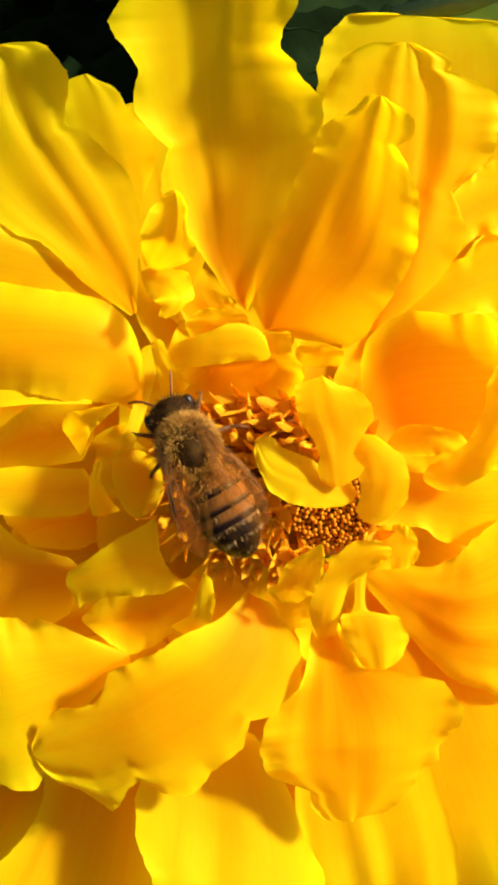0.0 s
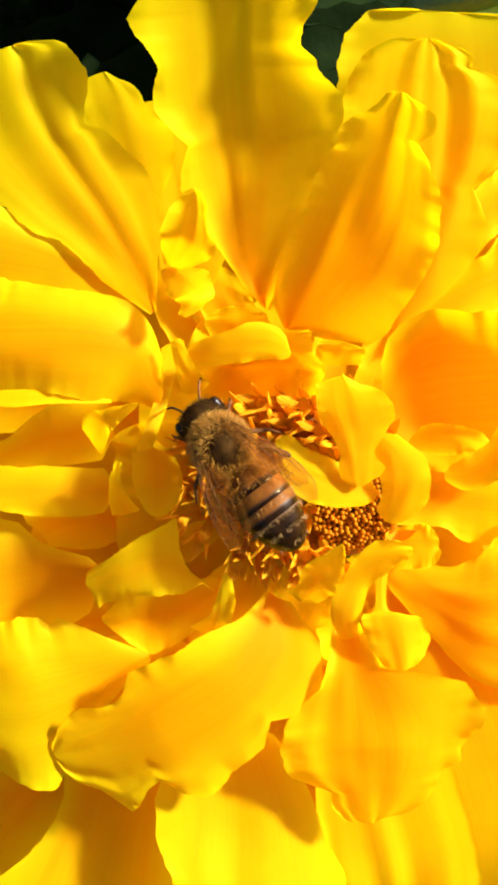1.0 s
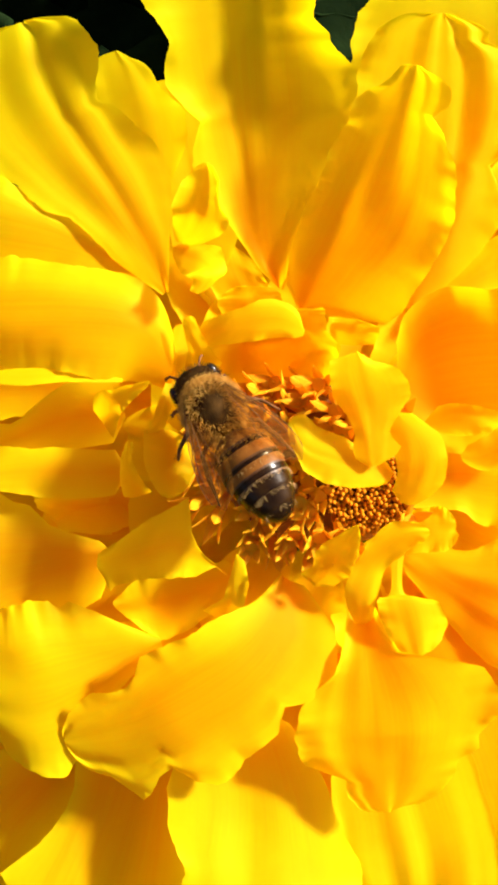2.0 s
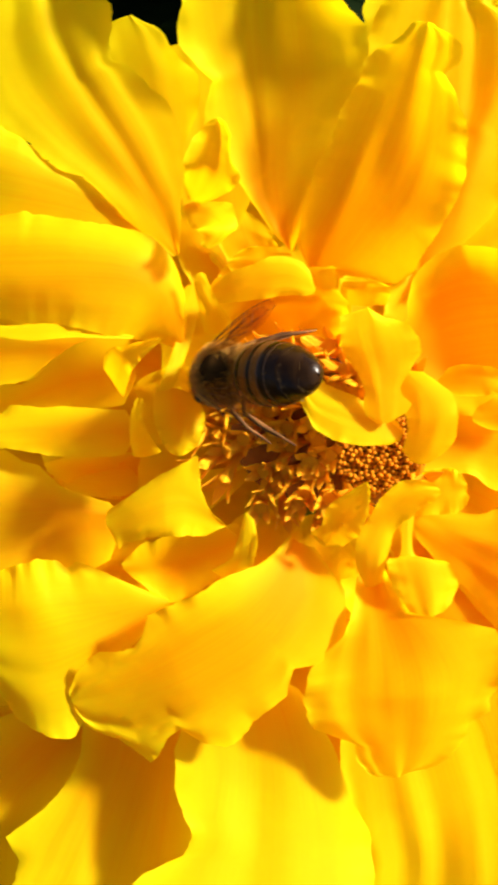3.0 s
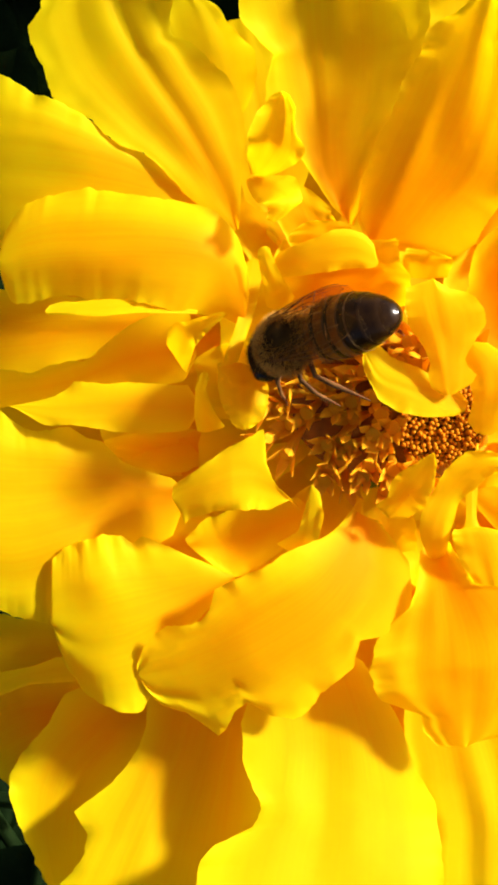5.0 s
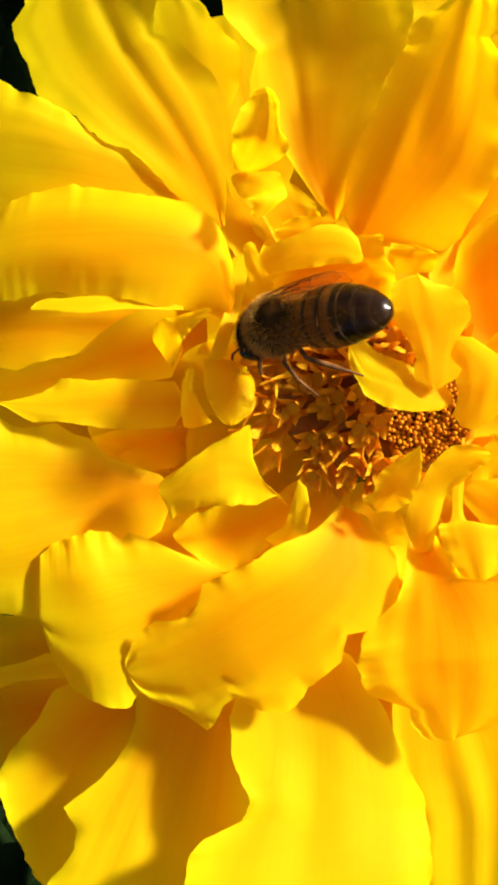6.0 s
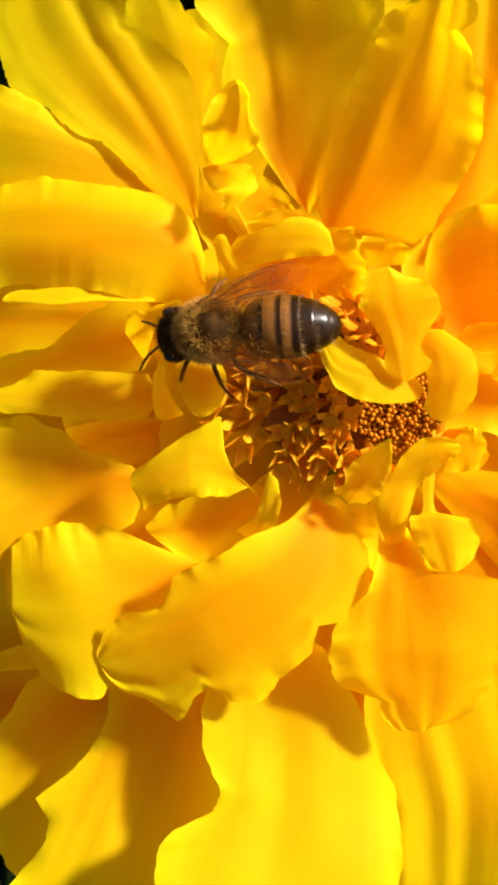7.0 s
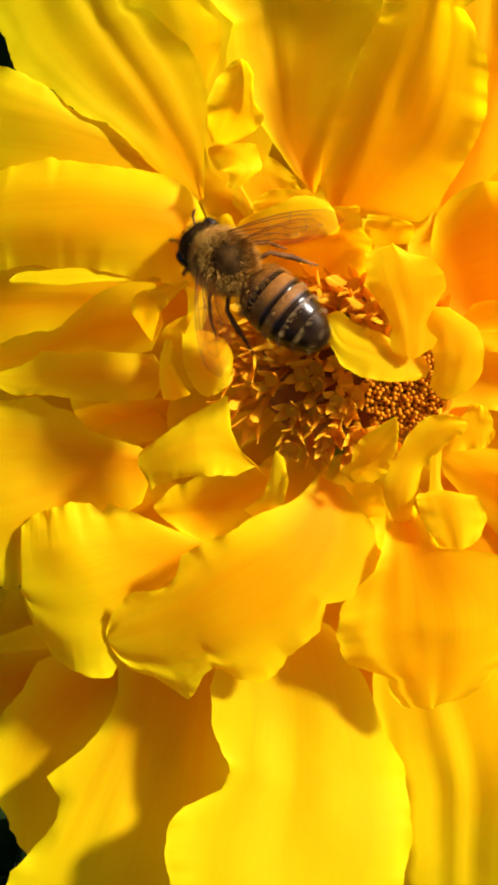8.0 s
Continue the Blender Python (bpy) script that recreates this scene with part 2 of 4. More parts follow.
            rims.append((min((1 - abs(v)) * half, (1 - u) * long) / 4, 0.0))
    w = nu + 1
    for j in range(nv):
        for i in range(nu):
            a = j * w + i
            faces.append((a, a + w, a + w + 1, a + 1))
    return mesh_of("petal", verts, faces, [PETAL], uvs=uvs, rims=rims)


def ball_mesh(name, radius, mats, squash=(1, 1, 1), seg=20, rings=14, rough=0.0, seed=0):
    bm = bmesh.new()
    bmesh.ops.create_uvsphere(bm, u_segments=seg, v_segments=rings, radius=1.0)
    for v in bm.verts:
        k = 1 + rough * noise.noise(v.co * 2.2 + Vector((seed, 0, 0)))
        v.co = Vector((v.co.x * squash[0], v.co.y * squash[1], v.co.z * squash[2])) * (radius * k * MM)
    me = bpy.data.meshes.new(name)
    bm.to_mesh(me)
    bm.free()
    for m in mats:
        me.materials.append(m)
    me.polygons.foreach_set("use_smooth", [True] * len(me.polygons))
    return me


# ---- ground ----
def build_ground():
    n = 40
    verts, faces = [], []
    for i in range(n + 1):
        for j in range(n + 1):
            a, b = 2 * i / n - 1, 2 * j / n - 1
            x, y = 60 * a * abs(a) ** 3, 60 * b * abs(b) ** 3
            verts.append((x, y, -0.30 + 0.012 * noise.noise(Vector((x * 9, y * 9, 0)))))
    for i in range(n):
        for j in range(n):
            k = i * (n + 1) + j
            faces.append((k, k + n + 1, k + n + 2, k + 1))
    tagged(new("ground", mesh_of("ground", verts, faces, [EARTH])), "dark damp garden earth below the plants", "ground", kind="structure")


build_ground()

# ---- the flower ----
flower = tagged(new("marigold_flower"), "large ruffled yellow marigold in full bloom on a green stem", "flower")
flower.matrix_basis = FLOWER


def build_petals():
    n = 0

    def petal(rows, **shape):
        nonlocal n
        n += 1
        part("petal", petal_mesh(rows, n, **shape), flower)

    petal([(10.36, 12.95, -4.00, 0.85, 0.85, -20, 0), (14.12, 18.76, -4.00, 1.68, 1.68, -69, 0), (17.10, 20.45, -4.00, 2.68, 2.68, -81, 0), (20.29, 21.35, -4.00, 2.59, 2.59, -81, 0)], tip=0.2, ruffle=0.3)
    petal([(9.09, 11.05, -3.50, 0.86, 0.86, -63, 36), (13.08, 13.49, -3.20, 1.74, 1.74, -85, 27), (16.80, 15.10, -3.10, 3.14, 3.14, -81, 17), (20.48, 16.74, -3.20, 2.64, 2.64, -77, 18)], tip=0.2, ruffle=0.3)
    petal([(6.69, 5.55, -1.40, 2.58, 2.58, -85, -13), (8.59, 5.96, -0.70, 4.87, 4.87, -72, -15), (11.52, 6.54, -0.05, 5.82, 5.82, -74, -14), (14.76, 6.81, 0.30, 5.60, 5.60, -76, -13), (17.20, 6.84, 0.70, 3.55, 3.55, -75, -11), (18.00, 6.68, 1.20, 1.01, 1.01, -70, -11)], tip=0.1, cup=0.4, ruffle=0.12)
    petal([(10.71, 1.06, 0.40, 0.85, 0.85, -88, 45), (12.05, 1.17, 1.00, 1.14, 1.14, -69, 32), (14.23, 2.54, 1.55, 1.24, 1.24, -58, 31), (15.47, 4.93, 1.90, 1.28, 1.28, -46, 28), (15.93, 8.51, 2.05, 1.17, 1.17, -11, 28)], tip=0.15, ruffle=0.25, cup=0.2, root=0.15, pleat=0)
    petal([(8.57, 3.17, -1.30, 0.78, 0.78, -79, 31), (10.52, 3.48, -0.40, 1.14, 1.14, -73, 15), (12.52, 3.34, 0.10, 0.92, 0.92, -82, 26), (14.46, 3.02, 0.35, 0.48, 0.48, -123, 47)], tip=0.2, cup=0.3, root=0.2, pleat=0)
    petal([(7.27, -1.11, -3.00, 1.39, 1.39, -82, 0), (11.06, -0.30, -3.20, 2.45, 2.45, -89, -5), (15.45, -0.69, -3.30, 3.31, 3.31, -88, -5), (20.50, -0.25, -3.50, 3.28, 3.28, -83, -9)], tip=0.2, ruffle=0.2)
    petal([(7.25, -5.50, -2.75, 0.97, 0.97, -100, -15), (11.09, -7.75, -3.30, 2.64, 2.64, -105, -15), (14.95, -9.10, -3.50, 5.67, 5.67, -84, -15), (19.58, -8.17, -4.25, 6.99, 6.99, -80, -15), (22.86, -7.94, -5.00, 5.42, 5.42, -82, -11)], tip=0.2, ruffle=0.3, cup=-0.12, pleat=0.3, lit_shift=0.12)
    petal([(7.62, -6.78, -4.00, 2.40, 2.40, -132, 0), (10.56, -11.79, -4.75, 5.34, 5.34, -127, -3), (13.64, -18.01, -5.75, 6.68, 6.68, -132, -2), (16.11, -24.75, -6.50, 6.81, 6.81, -138, -4), (18.72, -31.10, -7.50, 4.13, 4.13, -142, -7)], tip=0.2, ruffle=0.3, lit_shift=0.12)
    petal([(6.34, -13.56, -5.00, 2.77, 2.77, -177, 0), (7.29, -20.99, -4.40, 5.03, 5.03, -160, 0), (8.85, -27.80, -4.00, 5.33, 5.33, -173, 0), (8.68, -33.58, -3.70, 5.24, 5.24, 179, -1), (8.39, -39.10, -3.80, 3.87, 3.87, -180, -3)], tip=0.15, ruffle=0.25, pleat=0.4, freq=3, lit_shift=0.45)
    petal([(-18.72, -20.84, -9.00, 2.03, 2.03, 135, 0), (-24.84, -23.41, -9.70, 3.70, 3.70, 109, -2), (-28.03, -25.32, -10.00, 4.02, 4.02, 124, 0)], tip=0.2, ruffle=0.25)
    petal([(-9.95, 5.49, -6.75, 1.84, 1.84, 102, 8), (-17.56, 5.79, -6.85, 2.00, 2.00, 88, 10), (-25.67, 5.52, -7.25, 3.21, 3.21, 88, 4), (-29.78, 5.58, -7.50, 3.23, 3.23, 87, 9)], tip=0.2, ruffle=0.2, lit_shift=-0.15)
    petal([(-12.65, 3.15, -1.20, 1.13, 1.13, -57, -10), (-12.12, 4.59, 0.60, 1.02, 1.02, -40, -11), (-11.02, 5.13, 1.30, 0.68, 0.68, -67, -17), (-9.32, 5.94, 2.05, 0.15, 0.15, -77, -19)], tip=0.05, ruffle=0.2, cup=0.1, pleat=0, lit_shift=-0.2)
    petal([(-8.45, -2.82, -7.00, 1.30, 1.30, 89, 0), (-13.64, -2.88, -6.75, 1.64, 1.64, 89, 9), (-18.23, -2.21, -6.75, 0.87, 0.87, 73, 17)], tip=0.3, ruffle=0.1, lit_shift=-0.15)
    petal([(-10.26, -1.68, -1.20, 1.02, 1.02, 12, -11), (-10.67, -0.47, 0.10, 0.76, 0.76, 3, -23), (-10.88, 0.95, 1.20, 0.41, 0.41, -5, -30), (-10.62, 2.19, 1.85, 0.35, 0.35, -2, -25)], tip=0.1, cup=0.3, pleat=0, root=0.1)
    petal([(-3.85, -7.04, -3.30, 1.13, 1.13, 109, 5), (-8.84, -9.08, -3.20, 2.25, 2.25, 99, 5), (-12.12, -9.20, -2.80, 0.99, 0.99, 115, 12)], tip=0.2, ruffle=0.15, cup=0.2, pleat=0, lit_shift=-0.15)
    petal([(4.45, -10.66, -2.10, 0.60, 0.60, -22, -10), (4.21, -7.96, -0.30, 1.30, 1.30, -26, -23), (4.90, -5.81, 0.50, 1.15, 1.15, -22, -26), (6.03, -4.38, 1.20, 1.19, 1.19, -36, -20), (7.30, -3.61, 1.60, 1.00, 1.00, -53, -12), (8.42, -3.57, 1.70, 0.48, 0.48, -69, -12)], tip=0.1, ruffle=0.2, cup=-0.2, root=0.1)
    petal([(5.90, -4.64, -3.00, 1.81, 1.81, 78, 0), (7.86, -3.95, -1.60, 1.43, 1.43, 82, 0), (9.71, -3.74, -1.10, 1.63, 1.63, 90, -4), (10.74, -3.65, -1.10, 0.78, 0.78, 99, -7)], tip=0.1, cup=-0.2, pleat=0, root=0.1)
    petal([(6.67, -5.01, -0.40, 0.45, 0.45, 180, 0), (6.63, -7.80, -0.10, 0.45, 0.45, 180, 0), (7.16, -8.32, 0.20, 1.88, 1.88, 180, 0), (7.67, -10.00, 0.30, 1.90, 1.90, -180, -3), (8.07, -12.10, 0.20, 1.11, 1.11, -171, 0)], tip=0.1, ruffle=0.3, cup=-0.15)
    petal([(3.83, 8.42, -1.00, 1.43, 1.43, -0, 0), (3.85, 9.40, 0.60, 1.59, 1.59, -3, 0), (3.63, 10.03, 1.00, 1.23, 1.23, -12, 0)], tip=0.1, ruffle=0.1, pleat=0)
    petal([(-2.53, 9.80, -2.80, 1.79, 1.79, 0, 0), (-2.82, 11.32, -1.80, 2.20, 2.20, 0, 0), (-2.78, 12.43, -1.30, 1.39, 1.39, 3, 0)], tip=0.12, ruffle=0.15, pleat=0.1, lit_shift=-0.15)
    petal([(-1.55, 5.37, -3.80, 3.97, 3.97, -0, 0), (-1.69, 7.59, -0.80, 4.26, 4.26, -0, 0), (-1.52, 8.82, 0.60, 4.13, 4.13, 1, 0), (-1.29, 10.13, 1.10, 3.33, 3.33, 4, 2), (-0.59, 10.64, 1.20, 1.81, 1.81, 2, 6)], tip=0.05, ruffle=0.12, cup=0.12, pleat=0.1, lit_shift=-0.15)
    petal([(-2.22, 10.12, -5.50, 1.99, 1.99, 0, 0), (-3.81, 13.25, -5.00, 2.49, 2.49, -18, 0), (-4.79, 15.99, -5.00, 2.30, 2.30, -20, 0)], tip=0.2, lit_shift=-0.15)
    petal([(-5.63, 6.80, -1.00, 1.01, 1.01, 22, 0), (-6.22, 8.21, 1.30, 0.74, 0.74, -7, -8), (-6.70, 9.47, 2.35, 0.51, 0.51, -6, -6), (-6.79, 10.07, 2.75, 0.33, 0.33, 7, -9)], tip=0.1, cup=-0.2, pleat=0, ruffle=0.05)
    petal([(-8.54, 2.82, -0.25, 1.41, 1.41, 169, 10), (-8.16, 1.00, 0.80, 1.62, 1.62, 178, 7), (-8.15, -0.59, 1.10, 1.18, 1.18, 175, 5), (-8.13, -1.46, 1.00, 0.37, 0.37, 180, 0)], tip=0.05, cup=-0.15, ruffle=0.1, pleat=0, lit_shift=-0.15)
    petal([(-7.35, 9.90, -1.40, 0.66, 0.66, 0, 0), (-7.80, 6.78, -0.70, 0.50, 0.50, -11, -12), (-8.71, 3.89, 0.00, 0.51, 0.51, -24, -23), (-9.52, 2.14, 0.30, 0.46, 0.46, -13, -13)], tip=0.1, ruffle=0.1, pleat=0, lit_shift=-0.3)
    petal([(-15.62, -18.83, -9.00, 3.07, 3.07, 89, 0), (-24.03, -19.36, -10.00, 4.35, 4.35, 89, 0), (-31.80, -20.12, -11.00, 5.03, 5.03, 89, 0)], tip=0.2, ruffle=0.2)
    petal([(-0.58, -6.86, -1.40, -209, 0), (-1.25, -9.84, -0.08, -217, 5), (-3.24, -12.28, 0.79, -230, 8), (-6.02, -14.11, 0.91, -237, 8), (-8.95, -15.67, 0.66, -241, 7), (-12.01, -16.86, 0.09, -246, 8), (-15.22, -17.52, -0.50, -249, 12)],
          left=[1.38, 4.02, 4.66, 5.41, 4.98, 3.85, 5.08, 5.21, 5.42, 5.93, 5.88, 5.13, 3.71, 3.91, 4.87, 5.30, 3.95, 3.23, 2.99, 2.47, 1.81, 0.63],
          right=[0.38, 1.14, 1.92, 2.74, 3.40, 3.77, 3.91, 3.98, 4.03, 4.12, 4.09, 3.20, 2.57, 2.81, 3.00, 3.02, 2.84, 2.38, 1.93, 1.36, 0.91, 0.32], ruffle=0.22, freq=4, cup=-0.03, cup0=0.15, pleat=0.25, folds=((-0.6, -0.2, 0.12), (-0.8, 0.2, 0.1), (0.5, 0.15, 0.2)))
    petal([(-5.10, -9.72, -0.60, -23, 5), (-4.57, -8.71, 0.08, -20, 2), (-4.16, -7.59, 0.69, -14, 0), (-4.00, -6.34, 1.11, -10, 0), (-3.89, -5.07, 1.50, -9, 0)],
          left=[0.06, 1.28, 1.11, 0.93, 0.72, 0.51, 0.42, 0.43, 0.43, 0.41, 0.37, 0.32, 0.28, 0.25, 0.21, 0.18, 0.15, 0.12, 0.10, 0.07, 0.06, 0.02],
          right=[0.06, 0.22, 0.41, 0.61, 0.84, 1.00, 0.96, 0.93, 0.92, 0.93, 0.96, 0.94, 0.86, 0.78, 0.71, 0.65, 0.60, 0.54, 0.36, 0.21, 0.10, 0.03], ruffle=0.12, pleat=0)
    petal([(-9.04, -11.36, -2.40, -252, 9), (-11.90, -12.50, -1.63, -252, 5), (-14.80, -13.61, -0.97, -255, 3), (-17.83, -14.33, -0.42, -263, 4), (-20.96, -13.98, -0.60, -269, 8)],
          left=[0.46, 0.73, 1.02, 1.41, 1.79, 2.16, 2.74, 3.34, 4.01, 5.12, 5.91, 5.90, 5.61, 5.33, 5.05, 4.70, 4.30, 3.59, 2.76, 1.60, 0.52, 0.18],
          right=[0.32, 1.14, 1.97, 2.77, 3.65, 4.33, 4.96, 4.80, 5.50, 5.75, 5.92, 5.95, 5.94, 5.89, 5.70, 5.49, 5.27, 5.05, 4.70, 4.40, 4.18, 1.46], ruffle=0.25, freq=3.5, cup=-0.1, pleat=0.3, lit_shift=0.12)
    petal([(-12.07, -5.72, -3.60, 90, 2), (-16.08, -5.64, -2.58, 93, 2), (-20.04, -6.30, -1.59, 96, 1), (-23.99, -6.92, -0.60, 90, 1), (-27.92, -6.09, 0.40, 83, 0)],
          left=[0.06, 2.89, 3.56, 4.17, 4.32, 4.33, 4.31, 4.28, 5.07, 6.10, 7.53, 7.02, 6.74, 6.36, 5.99, 5.55, 5.05, 4.63, 3.40, 2.15, 1.24, 0.43],
          right=[0.06, 1.04, 1.33, 1.67, 2.26, 3.66, 4.18, 5.11, 5.14, 5.18, 5.32, 5.81, 6.36, 6.92, 7.02, 7.06, 7.01, 6.65, 6.33, 6.06, 5.44, 1.90], ruffle=0.28, freq=4, cup=-0.15, pleat=0.3, lit_shift=-0.05)
    petal([(-8.34, 5.58, -1.80, 36, 10), (-8.79, 7.98, 0.38, 47, 6), (-10.62, 9.74, 2.17, 70, 2), (-13.80, 10.10, 2.70, 83, 2), (-17.06, 10.04, 2.70, 85, 2), (-20.30, 9.97, 2.30, 88, 2), (-23.46, 9.39, 1.70, 91, 2)],
          left=[0.06, 1.18, 2.36, 3.12, 3.64, 3.96, 4.01, 3.79, 3.52, 3.43, 3.33, 3.23, 3.10, 2.88, 2.83, 2.93, 3.06, 3.00, 2.91, 2.57, 1.78, 0.62],
          right=[0.06, 0.79, 1.11, 1.68, 2.33, 2.73, 2.91, 2.99, 3.13, 3.30, 3.48, 3.63, 3.90, 3.71, 3.60, 3.54, 3.50, 3.39, 2.95, 2.50, 1.77, 0.62], ruffle=0.2, freq=3, cup=-0.36, pleat=0.15, lit_shift=-0.1)
    petal([(-11.08, 6.06, 1.70, 86, -22), (-13.39, 6.31, 2.38, 88, -21), (-15.77, 6.40, 2.79, 90, -22), (-18.18, 6.27, 2.86, 93, -26), (-20.59, 6.03, 2.80, 94, -29)],
          left=[0.12, 0.20, 0.29, 0.36, 0.41, 0.44, 0.49, 0.57, 0.64, 0.68, 0.71, 0.65, 0.57, 0.49, 0.41, 0.32, 0.24, 0.17, 0.12, 0.09, 0.06, 0.02],
          right=[0.14, 0.18, 0.22, 0.27, 0.35, 0.45, 0.57, 0.57, 0.54, 0.54, 0.55, 0.58, 0.61, 0.62, 0.63, 0.64, 0.65, 0.60, 0.54, 0.42, 0.18, 0.06], ruffle=0.12, pleat=0, lit_shift=0.1)
    petal([(-11.46, 4.06, -3.50, -262, 19), (-15.64, 3.60, -3.40, -258, 27), (-19.59, 2.15, -3.50, -257, 35), (-23.73, 1.39, -3.53, -262, 35), (-27.93, 1.19, -3.70, -264, 27)],
          left=[0.34, 2.14, 2.29, 2.39, 2.35, 2.03, 1.65, 1.27, 0.98, 0.91, 0.95, 1.03, 1.08, 1.10, 1.15, 1.24, 1.39, 1.52, 1.50, 1.32, 1.19, 0.42],
          right=[2.50, 2.93, 2.76, 2.50, 2.12, 1.66, 1.26, 1.17, 1.70, 1.64, 1.53, 1.39, 1.54, 1.74, 1.85, 1.88, 1.89, 1.63, 1.40, 1.21, 1.07, 0.37], ruffle=0.25, pleat=0.12, lit_shift=-0.15)
    petal([(-11.07, 0.05, -1.80, 90, -6), (-14.13, 0.07, -0.92, 89, -10), (-17.30, 0.17, -0.62, 90, -12), (-20.47, -0.02, -0.45, 89, -18), (-23.63, 0.28, -0.55, 86, -26)],
          left=[0.06, 1.46, 1.61, 1.66, 1.70, 1.70, 1.69, 1.68, 1.56, 1.40, 1.23, 1.09, 1.04, 1.03, 1.06, 0.88, 0.65, 0.44, 0.28, 0.15, 0.06, 0.02],
          right=[0.06, 1.55, 1.54, 1.60, 1.65, 1.69, 1.71, 1.63, 1.55, 1.68, 1.86, 1.97, 1.40, 0.94, 0.82, 0.68, 0.54, 0.40, 0.28, 0.18, 0.10, 0.03], ruffle=0.2, cup=-0.2, pleat=0.1, lit_shift=-0.25)
    petal([(-4.48, -6.83, -1.60, 61, 18), (-5.88, -5.53, 0.19, 66, 15), (-7.86, -4.44, 1.39, 83, 13), (-10.34, -5.02, 1.62, 96, 13), (-12.83, -5.71, 1.20, 96, 18)],
          left=[0.06, 0.06, 0.06, 0.76, 1.45, 1.70, 1.93, 2.07, 2.15, 2.15, 2.08, 1.97, 1.89, 1.84, 1.84, 1.84, 1.84, 1.88, 2.03, 0.98, 0.40, 0.14],
          right=[0.06, 0.06, 0.06, 0.10, 0.15, 0.41, 1.12, 3.20, 2.76, 2.45, 2.21, 2.01, 1.80, 1.60, 1.43, 1.26, 1.10, 0.96, 0.84, 0.72, 0.63, 0.22], ruffle=0.2, cup=-0.16, cup0=0.3, pleat=0.15, lit_shift=-0.15)
    petal([(-3.77, -16.27, -3.20, -171, 8), (-2.49, -21.20, -2.44, -175, 12), (-2.36, -26.18, -1.18, -182, 14), (-3.05, -31.01, 0.48, -185, 14), (-3.72, -35.82, 2.20, -185, 14)],
          left=[0.98, 3.10, 3.64, 4.10, 4.64, 5.00, 5.43, 6.15, 7.17, 7.40, 7.65, 7.83, 7.99, 8.07, 7.92, 7.79, 7.66, 6.79, 5.92, 5.17, 2.72, 0.95],
          right=[3.12, 4.22, 5.31, 6.15, 6.23, 6.40, 6.08, 5.62, 5.06, 5.63, 7.97, 8.80, 8.82, 8.72, 8.54, 8.19, 7.85, 6.82, 5.81, 4.07, 1.61, 0.56], ruffle=0.25, freq=3, pleat=0.2, lit_shift=0.4, folds=((0.10, -0.12, 0.12), (0.45, 0.15, 0.18)))
    petal([(-10.59, -18.95, -6.00, -199, 6), (-12.27, -23.95, -5.11, -200, 11), (-14.14, -28.76, -3.74, -199, 12), (-15.77, -33.63, -2.25, -198, 12), (-17.25, -38.56, -0.80, -198, 12)],
          left=[2.09, 3.76, 4.47, 5.12, 5.76, 6.39, 6.93, 7.43, 7.89, 8.01, 8.09, 8.16, 8.22, 8.27, 7.53, 6.82, 6.15, 5.55, 4.16, 2.54, 1.27, 0.44],
          right=[5.40, 4.67, 3.96, 3.52, 3.53, 3.88, 4.44, 5.25, 6.21, 4.81, 4.53, 4.85, 5.37, 5.94, 6.42, 6.50, 6.58, 5.94, 5.33, 4.81, 4.40, 1.54], ruffle=0.25, freq=3, cup=-0.1, pleat=0.4, lit_shift=0.1)
    petal([(-15.40, -20.34, -6.60, -221, 10), (-18.51, -22.79, -6.28, -219, 12), (-21.20, -25.66, -5.87, -207, 12), (-22.13, -29.44, -5.42, -192, 12), (-21.63, -33.35, -5.00, -186, 12)],
          left=[1.62, 2.22, 2.64, 3.02, 3.32, 3.39, 3.37, 3.27, 3.22, 3.15, 3.08, 3.58, 3.84, 3.92, 3.94, 3.83, 3.42, 3.04, 2.69, 2.41, 1.94, 0.68],
          right=[2.47, 3.09, 3.62, 4.06, 3.73, 3.34, 3.29, 3.33, 3.45, 3.54, 3.31, 2.75, 2.29, 1.98, 1.57, 1.26, 1.16, 1.02, 0.81, 0.63, 0.36, 0.13], ruffle=0.25, freq=3, pleat=0.2)
    petal([(-17.82, -18.29, -5.40, 88, 0), (-20.51, -17.96, -5.10, 92, -8), (-23.18, -18.34, -4.86, 98, -11), (-25.85, -18.92, -4.79, 98, -10), (-28.56, -19.24, -4.80, 96, -8)],
          left=[0.59, 0.67, 0.76, 0.84, 0.85, 0.80, 0.72, 0.64, 0.56, 0.61, 0.69, 0.77, 0.84, 0.86, 0.89, 0.92, 0.96, 0.77, 0.53, 0.32, 0.16, 0.06],
          right=[0.61, 0.64, 0.66, 0.72, 0.84, 0.93, 0.79, 0.67, 0.63, 0.66, 0.69, 0.73, 0.78, 0.85, 0.89, 0.93, 0.95, 0.93, 0.65, 0.41, 0.22, 0.08], ruffle=0.15, pleat=0.1)
